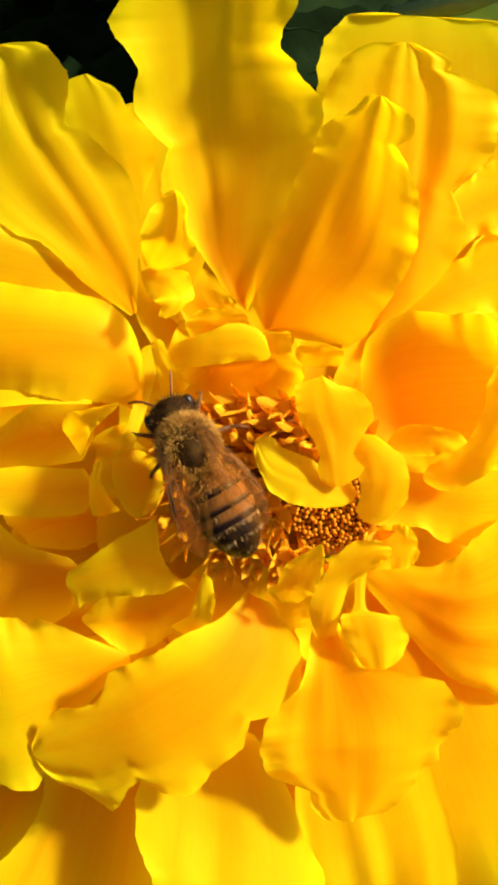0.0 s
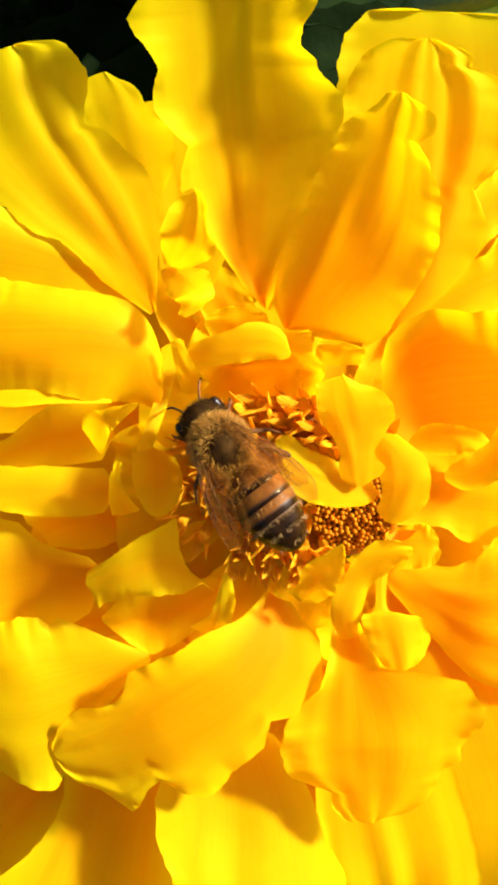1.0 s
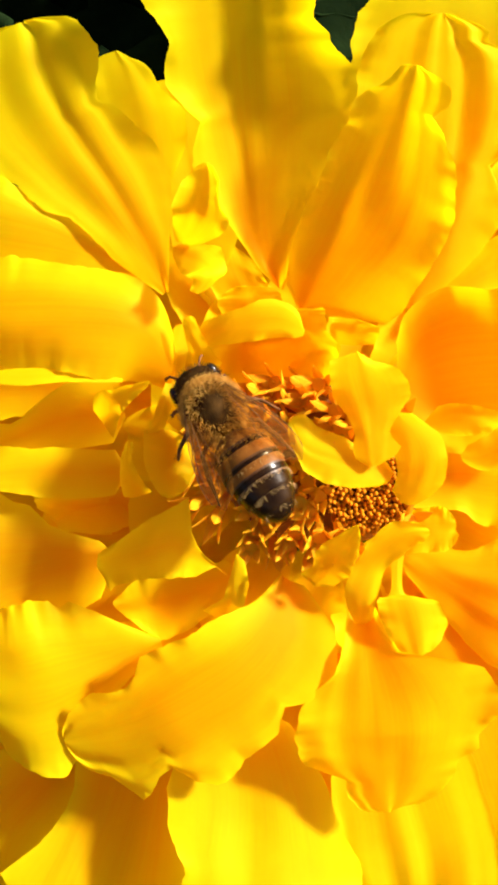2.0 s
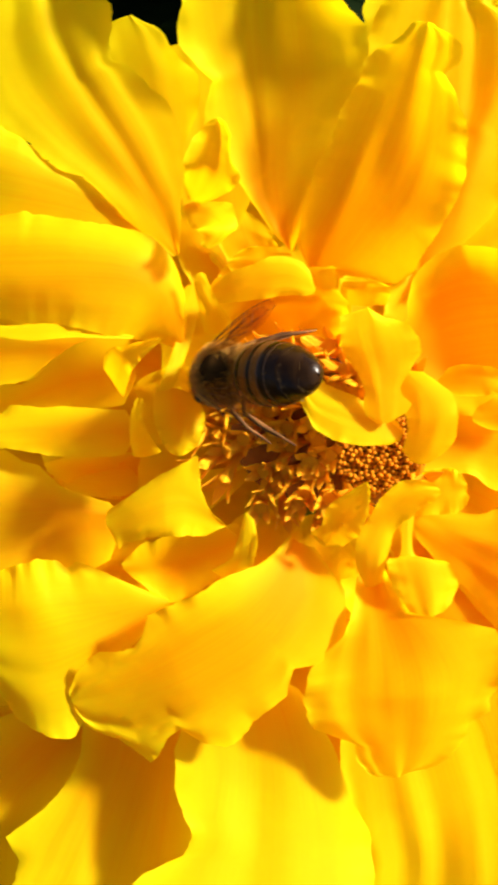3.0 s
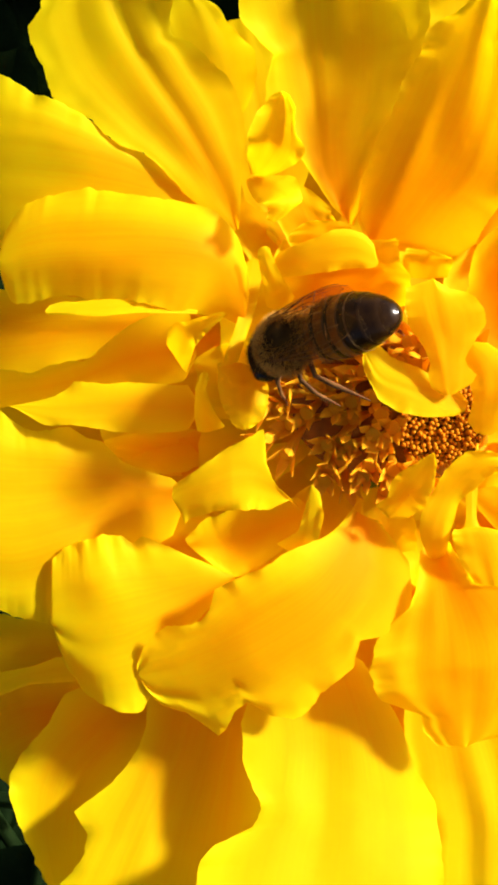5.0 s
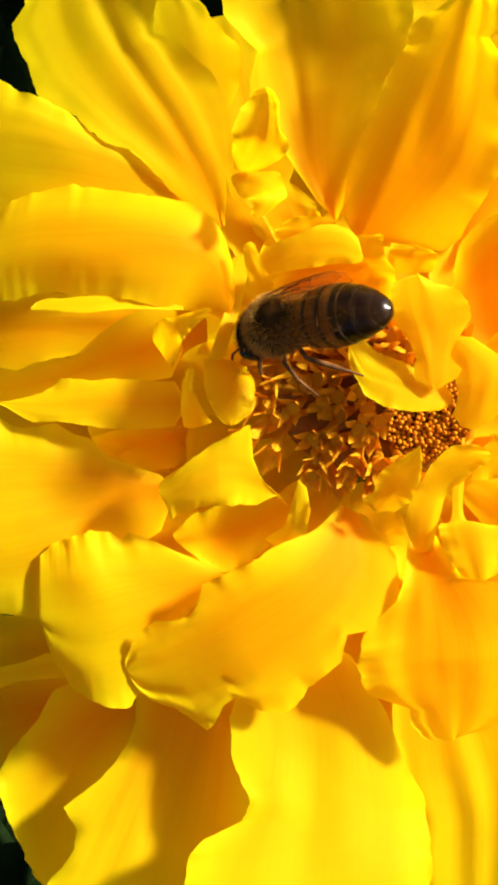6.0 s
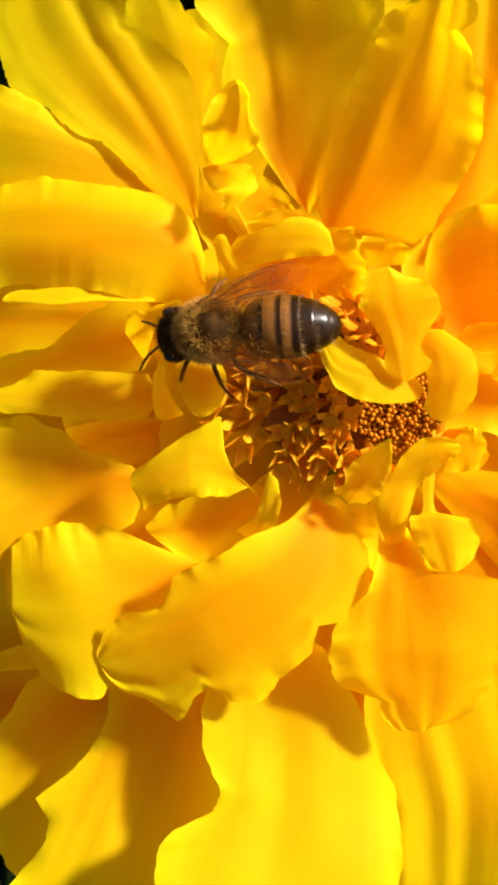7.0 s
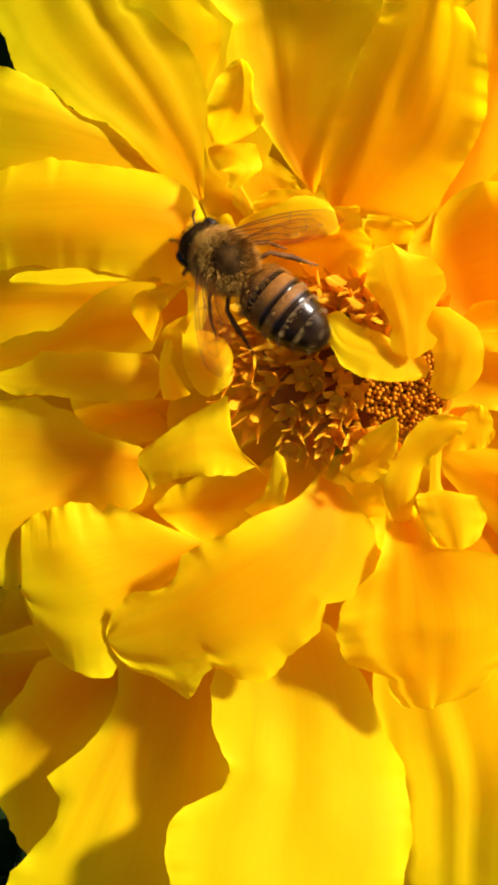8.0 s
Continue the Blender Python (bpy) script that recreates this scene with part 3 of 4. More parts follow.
    petal([(-8.52, 12.12, -3.00, 28, 0), (-10.08, 14.96, -0.70, 30, 0), (-12.14, 18.03, 0.75, 32, 0), (-14.42, 21.21, 1.48, 30, 0), (-16.30, 24.65, 2.10, 24, 0), (-17.22, 28.49, 2.40, 19, 0)],
          left=[0.32, 0.94, 1.50, 2.00, 2.21, 2.44, 2.80, 3.75, 4.12, 4.27, 5.04, 5.56, 5.46, 5.20, 5.29, 5.39, 5.21, 4.19, 3.95, 3.87, 3.64, 1.27],
          right=[0.12, 0.85, 1.55, 2.32, 3.34, 3.96, 4.34, 4.50, 4.20, 4.01, 3.72, 3.05, 3.32, 3.98, 4.41, 4.31, 4.10, 3.76, 3.45, 2.85, 1.71, 0.60], ruffle=0.18, freq=3, cup=0.06, pleat=0.25, lit_shift=0.12, folds=((0.16, -0.32, 0.11), (0.45, 0.21, 0.24), (-0.10, 0.15, 0.15), (-0.45, -0.17, 0.15), (0.72, -0.17, 0.12), (-0.72, 0.13, 0.18)))
    petal([(-9.72, 12.90, -2.60, 68, 5), (-13.48, 14.88, -0.60, 72, 12), (-17.75, 16.06, 0.96, 78, 12), (-22.33, 16.73, 1.49, 81, 14), (-27.02, 16.95, 1.20, 83, 15)],
          left=[0.06, 1.30, 2.11, 2.87, 3.51, 4.05, 4.51, 4.91, 5.30, 5.68, 6.01, 6.30, 6.44, 6.50, 6.54, 6.56, 6.46, 6.10, 5.78, 5.52, 5.31, 1.86],
          right=[0.06, 0.07, 0.20, 0.58, 1.05, 1.34, 1.41, 1.58, 2.27, 2.66, 3.05, 3.28, 3.48, 3.80, 4.30, 4.54, 4.58, 4.07, 3.42, 2.69, 1.71, 0.60], ruffle=0.25, cup=-0.12, pleat=0.2, lit_shift=0.1)
    petal([(-0.79, 12.17, -2.00, 17, -6), (-2.25, 15.40, -0.73, 12, -3), (-2.69, 18.88, 0.59, 7, 0), (-3.07, 22.34, 2.02, 6, 1), (-3.42, 25.70, 3.67, 4, 2), (-3.40, 29.17, 5.13, 1, 3), (-3.13, 32.76, 6.20, 0, 4)],
          left=[0.06, 0.73, 1.05, 1.60, 2.52, 3.44, 3.79, 3.57, 2.96, 4.02, 4.89, 4.77, 4.39, 4.87, 5.80, 6.24, 5.74, 5.25, 5.06, 4.90, 3.68, 1.29],
          right=[0.06, 1.48, 2.62, 3.66, 4.40, 5.06, 5.85, 6.60, 6.95, 7.09, 6.95, 5.85, 5.39, 4.40, 4.35, 4.94, 5.29, 5.24, 5.00, 4.46, 3.19, 1.12], ruffle=0.24, freq=3, cup=0.3, pleat=0.3, lit_shift=0.12, folds=((-0.25, -0.17, 0.15), (0.20, -0.21, 0.12), (0.00, 0.13, 0.15)))
    petal([(0.39, 10.87, -2.60, -32, 2), (2.13, 13.21, -0.62, -31, 7), (3.82, 15.75, 1.15, -28, 11), (5.24, 18.65, 2.54, -24, 14), (6.31, 21.77, 3.80, -20, 18), (7.02, 24.92, 5.20, -18, 24)],
          left=[0.10, 1.83, 2.37, 2.89, 3.17, 3.41, 3.59, 3.54, 3.51, 3.61, 3.69, 3.62, 3.46, 3.29, 3.23, 3.16, 2.64, 1.72, 1.31, 1.04, 0.91, 0.32],
          right=[0.22, 2.80, 5.12, 5.61, 5.46, 5.47, 5.48, 5.41, 5.47, 5.29, 4.88, 4.55, 4.19, 3.32, 2.71, 2.04, 2.66, 2.73, 2.44, 1.87, 0.77, 0.27], ruffle=0.3, freq=4, cup=0.12, pleat=0.3, lit_shift=0.1, folds=((0.05, -0.17, 0.12), (0.40, 0.17, 0.18)))
    petal([(8.08, 11.03, -3.30, -8, 0), (8.79, 14.70, -2.55, -7, 0), (9.14, 18.41, -1.77, -5, -1), (9.41, 22.15, -1.06, -3, -2), (9.46, 25.87, -0.22, -3, -2), (9.57, 29.59, 0.60, -3, -2)],
          left=[0.70, 1.30, 1.88, 2.40, 2.85, 3.29, 3.71, 4.13, 4.50, 4.78, 5.04, 5.26, 5.46, 5.49, 5.27, 5.07, 4.76, 4.39, 3.95, 3.17, 2.43, 0.85],
          right=[0.14, 1.59, 2.63, 3.56, 4.24, 4.70, 4.87, 4.39, 3.74, 4.63, 5.85, 6.43, 6.51, 6.58, 6.47, 6.33, 5.24, 2.99, 3.07, 2.47, 1.18, 0.41], ruffle=0.35, freq=4, pleat=0.4, folds=((-0.35, -0.21, 0.11), (0.00, -0.21, 0.11), (0.30, -0.25, 0.11), (-0.15, 0.17, 0.11), (0.15, 0.17, 0.11), (0.55, 0.21, 0.15)))
    petal([(11.34, 17.68, -6.20, -1, 0), (11.41, 21.55, -6.09, 0, 0), (11.37, 25.38, -5.56, 0, 0), (11.30, 29.19, -4.90, -1, 0), (11.50, 33.03, -4.50, -2, 0)],
          left=[0.06, 4.44, 5.06, 5.66, 6.07, 6.24, 6.40, 6.55, 6.70, 6.84, 6.98, 7.09, 7.09, 7.11, 7.03, 6.87, 6.70, 6.29, 5.94, 5.51, 5.14, 1.80],
          right=[0.06, 3.15, 4.40, 5.62, 6.82, 7.81, 7.88, 7.94, 8.01, 8.07, 8.14, 8.19, 8.24, 8.27, 8.29, 7.82, 7.29, 6.81, 6.39, 6.03, 5.75, 2.01], ruffle=0.25, freq=3, pleat=0.3)
    petal([(4.53, -8.59, -2.00, -174, -18), (4.83, -11.57, 0.18, -171, -10), (5.65, -15.14, 0.58, -171, -6), (6.05, -18.79, 0.01, -175, -7), (6.22, -22.43, -0.70, -176, -12)],
          left=[0.63, 0.89, 1.17, 1.49, 1.83, 4.72, 6.82, 7.20, 7.65, 7.50, 6.75, 5.96, 5.80, 4.50, 4.32, 4.02, 3.57, 3.10, 2.47, 1.65, 0.56, 0.20],
          right=[0.61, 1.18, 1.43, 1.65, 2.07, 2.70, 4.20, 5.33, 5.75, 5.91, 6.03, 5.89, 5.68, 5.46, 4.28, 2.98, 2.84, 2.71, 2.43, 2.13, 1.85, 0.65], ruffle=0.3, freq=4, cup=-0.06, cup0=0.3, pleat=0.25, lit_shift=0.12, folds=((0.55, -0.13, 0.15), (0.75, 0.13, 0.11), (-0.40, 0.08, 0.30)))
    petal([(1.20, -7.35, 0.00, -30, -7), (1.73, -6.39, 0.98, -30, -7), (2.36, -5.36, 1.82, -32, -8), (3.10, -4.25, 2.43, -31, -11), (3.71, -3.09, 3.10, -29, -14)],
          left=[0.06, 1.22, 1.14, 1.03, 0.92, 1.03, 1.17, 1.29, 1.24, 1.20, 1.12, 1.02, 0.91, 0.81, 0.70, 0.60, 0.49, 0.40, 0.32, 0.21, 0.13, 0.05],
          right=[0.06, 0.56, 1.01, 1.14, 1.25, 1.37, 1.47, 1.41, 1.36, 1.30, 1.24, 1.17, 1.02, 0.89, 0.78, 0.68, 0.59, 0.46, 0.31, 0.18, 0.08, 0.03], ruffle=0.12, cup=0.12, pleat=0)
    petal([(6.07, -0.05, 1.30, 67, -26), (4.26, 0.60, 1.65, 67, -22), (2.40, 1.18, 1.75, 67, -18), (0.58, 1.88, 1.70, 54, -14), (-0.41, 3.54, 1.55, 43, -7)],
          left=[0.50, 1.07, 1.31, 1.53, 1.74, 1.80, 1.85, 1.91, 1.94, 1.81, 1.69, 1.55, 1.19, 0.96, 0.85, 0.79, 0.76, 0.64, 0.52, 0.41, 0.23, 0.08],
          right=[0.22, 0.73, 0.80, 0.87, 0.96, 1.08, 1.20, 1.31, 1.39, 1.45, 1.51, 1.55, 1.54, 1.46, 1.37, 1.36, 1.25, 1.12, 1.00, 0.81, 0.51, 0.18], cup=-0.25, ruffle=0.2, pleat=0.15, folds=((-0.20, -0.15, 0.15),))
    petal([(4.77, 0.60, 2.50, 5, 4), (4.70, 2.47, 2.70, 6, 3), (4.50, 4.30, 3.03, 10, 1), (4.03, 6.02, 3.61, 13, -1), (3.57, 7.77, 4.10, 13, -2)],
          left=[0.34, 1.10, 1.23, 1.24, 1.09, 1.23, 1.36, 1.48, 1.71, 1.96, 2.06, 2.06, 2.06, 2.06, 2.00, 1.95, 1.90, 1.86, 1.82, 1.79, 0.06, 0.02],
          right=[0.34, 1.42, 1.78, 1.29, 1.10, 1.33, 1.70, 2.11, 2.52, 2.62, 2.67, 2.65, 2.47, 2.31, 1.94, 1.38, 0.89, 0.61, 0.36, 0.15, 0.06, 0.02], cup=-0.1, ruffle=0.2, pleat=0.15, freq=3)
    petal([(6.25, 3.81, 1.60, -152, 0), (7.24, 2.67, 2.39, -158, -5), (7.84, 1.16, 2.50, -172, -5), (7.68, -0.43, 1.94, -184, -2), (7.16, -1.92, 1.30, -188, 0)],
          left=[0.32, 0.91, 0.96, 1.05, 1.22, 1.49, 1.57, 1.54, 1.57, 1.60, 1.60, 1.63, 1.67, 1.60, 1.45, 1.33, 1.15, 0.94, 0.76, 0.60, 0.48, 0.17],
          right=[0.40, 0.70, 1.01, 1.27, 1.46, 1.60, 1.67, 1.69, 1.67, 1.60, 1.49, 1.46, 1.45, 1.44, 1.42, 1.39, 1.35, 1.11, 0.89, 0.70, 0.56, 0.20], cup=-0.2, ruffle=0.12, pleat=0)
    petal([(-6.20, 8.99, 1.40, -82, -13), (-4.54, 9.33, 2.02, -81, -26), (-2.83, 9.81, 2.30, -83, -24), (-1.04, 9.95, 2.20, -96, -19), (0.50, 9.18, 1.70, -105, -15)],
          left=[0.26, 0.77, 0.86, 0.95, 0.99, 1.01, 1.01, 1.06, 1.15, 1.25, 1.21, 1.20, 1.13, 1.06, 1.06, 1.03, 0.92, 0.82, 0.50, 0.25, 0.08, 0.03],
          right=[0.24, 0.85, 0.94, 1.03, 1.13, 1.21, 1.29, 1.35, 1.38, 1.39, 1.41, 1.41, 1.38, 1.31, 1.19, 1.05, 0.90, 0.75, 0.61, 0.48, 0.38, 0.13], ruffle=0.1, freq=2, cup=-0.12, pleat=0.05)
    petal([(-7.39, 14.58, 2.00, -43, 16), (-6.69, 15.04, 3.48, -36, 14), (-6.03, 15.90, 4.76, -22, 14), (-5.67, 17.44, 5.19, -13, 17), (-5.60, 19.10, 4.80, -10, 22)],
          left=[0.32, 0.71, 1.07, 1.37, 1.48, 1.58, 1.66, 1.73, 1.78, 1.81, 1.80, 1.73, 1.66, 1.58, 1.50, 1.35, 1.15, 0.96, 0.79, 0.51, 0.24, 0.08],
          right=[0.11, 0.54, 0.71, 0.91, 1.13, 1.37, 1.64, 1.86, 1.95, 1.68, 1.12, 0.92, 0.91, 0.92, 0.93, 0.91, 0.80, 0.70, 0.61, 0.47, 0.21, 0.07], ruffle=0.3, freq=2, cup=0.25, pleat=0.4)
    petal([(-7.68, 14.42, 1.60, -135, 20), (-6.89, 13.92, 2.70, -136, 20), (-6.04, 13.34, 3.71, -142, 20), (-5.35, 12.44, 4.44, -172, 18), (-6.17, 11.29, 4.20, -191, 15)],
          left=[0.42, 0.66, 0.88, 0.97, 1.07, 1.18, 1.30, 1.47, 1.67, 1.42, 1.20, 1.07, 1.04, 0.93, 0.69, 0.54, 0.45, 0.38, 0.32, 0.18, 0.08, 0.03],
          right=[0.29, 0.54, 0.72, 0.89, 1.05, 1.23, 1.39, 1.43, 1.44, 1.49, 1.56, 1.64, 1.65, 1.51, 1.20, 0.88, 0.81, 0.74, 0.68, 0.64, 0.50, 0.17], ruffle=0.2, freq=2.5, cup=-0.2, pleat=0.2)
    petal([(-9.38, 15.74, -5.00, 8, 0), (-9.74, 18.94, -4.44, 8, 2), (-10.08, 22.12, -3.78, 10, 3), (-10.77, 25.25, -3.20, 14, 3), (-11.84, 28.30, -2.80, 16, 4)],
          left=[0.59, 1.35, 1.53, 1.70, 1.87, 2.05, 2.20, 2.29, 2.35, 2.39, 2.41, 2.41, 2.40, 2.38, 2.34, 2.27, 2.09, 1.93, 1.78, 1.66, 1.53, 0.54],
          right=[0.82, 1.03, 1.23, 1.41, 1.57, 1.72, 2.31, 2.83, 3.06, 3.20, 3.25, 2.90, 2.46, 2.10, 1.95, 1.82, 1.67, 1.39, 0.80, 0.46, 0.20, 0.07], ruffle=0.12, lit_shift=0.25, pleat=0.1)
    petal([(-6.23, 13.77, -5.00, 7, 0), (-6.54, 17.03, -4.66, 7, 0), (-6.79, 20.29, -4.34, 8, 0), (-7.43, 23.49, -3.90, 11, 0), (-8.26, 26.63, -3.40, 12, 0)],
          left=[0.62, 1.67, 1.78, 1.88, 1.98, 2.06, 2.08, 2.07, 2.04, 1.97, 1.89, 1.81, 1.78, 1.76, 1.73, 1.70, 1.66, 1.63, 1.60, 1.58, 1.56, 0.55],
          right=[1.71, 2.20, 2.68, 3.14, 3.02, 2.88, 2.74, 2.63, 2.55, 2.50, 2.46, 2.27, 2.10, 1.94, 1.81, 1.69, 1.59, 1.49, 1.41, 0.94, 0.52, 0.18], ruffle=0.2, pleat=0.1, lit_shift=0.1)
    petal([(-5.19, -12.16, -3.60, -257, 0), (-8.11, -12.80, -3.91, -257, 0), (-11.04, -13.40, -4.16, -257, 0), (-13.96, -14.10, -4.37, -255, 0), (-16.80, -15.07, -4.60, -253, 0)],
          left=[0.37, 1.58, 2.27, 2.94, 3.59, 3.93, 3.84, 3.75, 3.65, 3.56, 3.47, 3.38, 3.28, 3.17, 3.06, 2.58, 2.09, 1.63, 1.22, 0.87, 0.60, 0.21],
          right=[0.76, 1.53, 2.28, 2.73, 2.82, 2.90, 2.98, 3.06, 3.15, 3.24, 3.06, 2.88, 2.72, 2.58, 2.47, 2.38, 2.30, 1.82, 1.28, 0.84, 0.50, 0.17], ruffle=0.2, pleat=0.1, lit_shift=-0.1)
    petal([(-8.56, -9.65, -4.20, 88, 0), (-10.93, -9.50, -4.53, 88, 0), (-13.32, -9.36, -4.72, 89, 0), (-15.71, -9.37, -4.86, 91, 0), (-18.10, -9.55, -5.00, 92, 0)],
          left=[1.58, 1.81, 2.04, 2.26, 2.48, 2.68, 2.70, 2.63, 2.56, 2.47, 2.39, 2.30, 2.20, 2.11, 2.01, 1.71, 1.36, 1.04, 0.76, 0.52, 0.33, 0.12],
          right=[1.56, 1.75, 1.93, 2.11, 2.29, 2.46, 2.64, 2.55, 2.43, 2.33, 2.23, 2.15, 2.08, 2.02, 1.97, 1.91, 1.48, 1.09, 0.76, 0.47, 0.25, 0.09], ruffle=0.15, pleat=0.1, lit_shift=-0.2)
    # shaded petals low in the flower, and the rim beyond the nearer ones
    rnd = random.Random(5)
    for ring, (count, r0, r1, z0, z1, half) in enumerate(((15, 5.5, 14, -5.0, -5.8, 3.0), (17, 9, 21, -6.2, -8.4, 4.2), (19, 13, 30, -8.5, -11, 6.6))):
        for i in range(count):
            a = 2 * math.pi * (i + 0.4 * ring + rnd.uniform(-0.15, 0.15)) / count
            way = math.degrees(a) % 360
            if ring == 2 and (55 < way < 160 or 205 < way < 250):
                continue
            c, s = math.cos(a), math.sin(a)
            rows = []
            for k in range(4):
                f = k / 3
                r = r0 + (r1 - r0) * f
                rows.append((2.0 + c * r, s * r, z0 + (z1 - z0) * f + 0.9 * math.sin(f * 3), half * (0.35, 0.8, 1.0, 0.8)[k], half * (0.35, 0.85, 1.0, 0.75)[k],
                             way - 90, rnd.uniform(-9, 9)))
            petal(rows, cup=0.1, ruffle=0.3, tip=0.2, nu=20, nv=14)


build_petals()


def floret_mesh(seed, lobes=5, length=2.2, open_=0.75):
    """A tubular floret with a crown of broad pointed lobes."""
    rnd = random.Random(seed)
    v, f = tube([(0, 0, -1.4), (0, 0, -0.2), (0, 0, length * 0.38), (0, 0, length * 0.6), (0, 0, length * 0.66)], [0.2, 0.22, 0.34, 0.46, 0.40], 8)
    for k in range(lobes):
        a = 2 * math.pi * (k + rnd.uniform(-0.15, 0.15)) / lobes
        c, s = math.cos(a), math.sin(a)
        out = open_ * rnd.uniform(0.7, 1.3)
        z0, top = length * 0.54, length * rnd.uniform(1.0, 1.3)
        b = len(v)
        for t, w in ((0.0, 0.26), (0.3, 0.30), (0.65, 0.19), (1.0, 0.012)):
            r = 0.38 + out * 0.85 * t
            z = z0 + (top - z0) * t * (1 - 0.15 * t)
            for g in (-w, w):
                v.append(Vector((c * r - s * g, s * r + c * g, z + 0.09 * (1 - t))))
            v.append(Vector((c * (r + 0.06), s * (r + 0.06), z - 0.12 * (1 - t))))
            v.append(Vector((c * (r - 0.10 * (1 - t)), s * (r - 0.10 * (1 - t)), z + 0.03)))
        for t in range(3):
            q = b + t * 4
            for m, n in ((0, 3), (3, 1), (1, 2), (2, 0)):
                f.append((q + m, q + n, q + n + 4, q + m + 4))
    return mesh_of("floret", [q * MM for q in v], f, [FLORET], smooth=False)


def bud_mesh(seed):
    v, f = [], []
    tube([(0, 0, -1.2), (0, 0, -0.1), (0, 0, 0.22), (0, 0, 0.42), (0, 0, 0.5)], [0.15, 0.19, 0.25, 0.19, 0.05], 8, v, f)
    return mesh_of("bud", [q * MM for q in v], f, [BUD])


def build_disc():
    # closed buds in the middle, open florets round them
    core = ball_mesh("receptacle", 1.0, [CORE], (7.4, 5.6, 3.0), 28, 14)
    part("receptacle", core, flower, pose(2.4 * MM, 0.3 * MM, -5.0 * MM))
    florets = [floret_mesh(k, lobes=4 + k % 2, length=1.9 + 0.12 * k, open_=0.3 + 0.08 * k) for k in range(7)]
    buds = [bud_mesh(k) for k in range(3)]
    rnd = random.Random(8)
    cx, cy = 5.0, -1.2
    for k in range(540):
        inner = k < 250
        r = 0.182 * math.sqrt(k + 0.5) if inner else math.sqrt(2.9 ** 2 + 0.46 * (k - 250))
        a = k * 2.39996
        x, y = cx + r * math.cos(a) * 1.06 + rnd.uniform(-0.05, 0.05), cy + r * math.sin(a) * 0.98 + rnd.uniform(-0.05, 0.05)
        if math.hypot((x - 1.9) / 8.3, (y - 0.5) / 5.9) > 1.0:
            continue
        if math.hypot((x + 3.0) / 1.05, (y + 1.4) / 1.6) < 1.0:
            continue  # a dark gap where florets have fallen away
        if x > 7.9 or (x > 4.2 and y < -5.4) or (x > 5.6 and y < -4.2):
            continue  # covered by short petals
        dome = -2.2 + 0.7 * (1 - min(1, (r / 8) ** 2))
        lean = min(1.0, r / 8) * 48
        turn = pose(x * MM, y * MM, (dome + rnd.uniform(-0.2, 0.2)) * MM, 0, 0, math.degrees(a)) @ pose(0, 0, 0, 0, lean * rnd.uniform(0.5, 1.4), rnd.uniform(0, 72))
        if inner:
            part("floret_bud", rnd.choice(buds), flower, turn @ Matrix.Diagonal((0.74, 0.74, rnd.uniform(0.7, 1.3), 1)))
        else:
            part("floret", rnd.choice(florets), flower, turn @ Matrix.Diagonal((1.18, 1.18, rnd.uniform(0.95, 1.35), 1)))


build_disc()


def build_stem():
    v, f = tube([(2, 0, -7), (2, 0, -9.5), (2, 0, -16), (2, 1, -24), (2, 3, -30)], [6.5, 9.5, 8.5, 5.5, 3.2], 20)
    part("calyx", mesh_of("calyx", [q * MM for q in v], f, [STEM]), flower, label="ribbed green cup under the petals")
    v, f = tube([(2, 3, -29), (2, 8, -60), (1, 30, -130), (0, 60, -190), (0, 95, -260), (0, 120, -320)], [3.0, 2.4, 2.4, 2.6, 2.8, 3.0], 12)
    part("stem", mesh_of("stem", [q * MM for q in v], f, [STEM]), flower, label="long green stem")


build_stem()


# ---- leaves behind and below the flower ----
def leaflet_mesh(length, width, mat, seed):
    n, w = 14, 6
    v, f = [], []
    for i in range(n + 1):
        u = i / n
        half = width * 0.5 * math.sin(math.pi * min(1, u * 0.96 + 0.04)) ** 0.8 * (1 + 0.12 * (i % 2))
        for j in range(w + 1):
            s = 2 * j / w - 1
            v.append(Vector((u * length, s * half, -0.10 * length * u * u + 0.25 * abs(s) * half + 0.03 * length * noise.noise(Vector((u * 4, s * 2, seed))))) * MM)
    for i in range(n):
        for j in range(w):
            a = i * (w + 1) + j
            f.append((a, a + w + 1, a + w + 2, a + 1))
    return mesh_of("leaflet", v, f, [mat])


def build_leaf(at, head, pitch, size, mat, label, seed):
    """A feathered leaf: a rib with leaflets in pairs."""
    leaf = tagged(new("marigold_leaf"), label, "leaf", "leaves under the flower")
    leaf.matrix_basis = FLOWER @ pose(at[0] * MM, at[1] * MM, at[2] * MM, 0, pitch, head)
    v, f = tube([(0, 0, 0), (size * 0.5, 0, 0.02 * size), (size, 0, -0.06 * size)], [0.9, 0.7, 0.3], 7)
    part("rib", mesh_of("rib", [q * MM for q in v], f, [STEM if mat is FRESH else LEAF_SHADED]), leaf)
    rnd = random.Random(seed)
    blades = [leaflet_mesh(size * 0.5, size * 0.17, mat, seed + k) for k in range(3)]
    for k in range(6):
        for side in (-1, 1):
            x = size * (0.16 + 0.135 * k)
            part("leaflet", rnd.choice(blades), leaf, pose(x * MM, 0, 0, rnd.uniform(-14, 14), rnd.uniform(-6, 10), side * rnd.uniform(42, 60)))
    part("leaflet", blades[0], leaf, pose(size * MM, 0, -0.06 * size * MM))


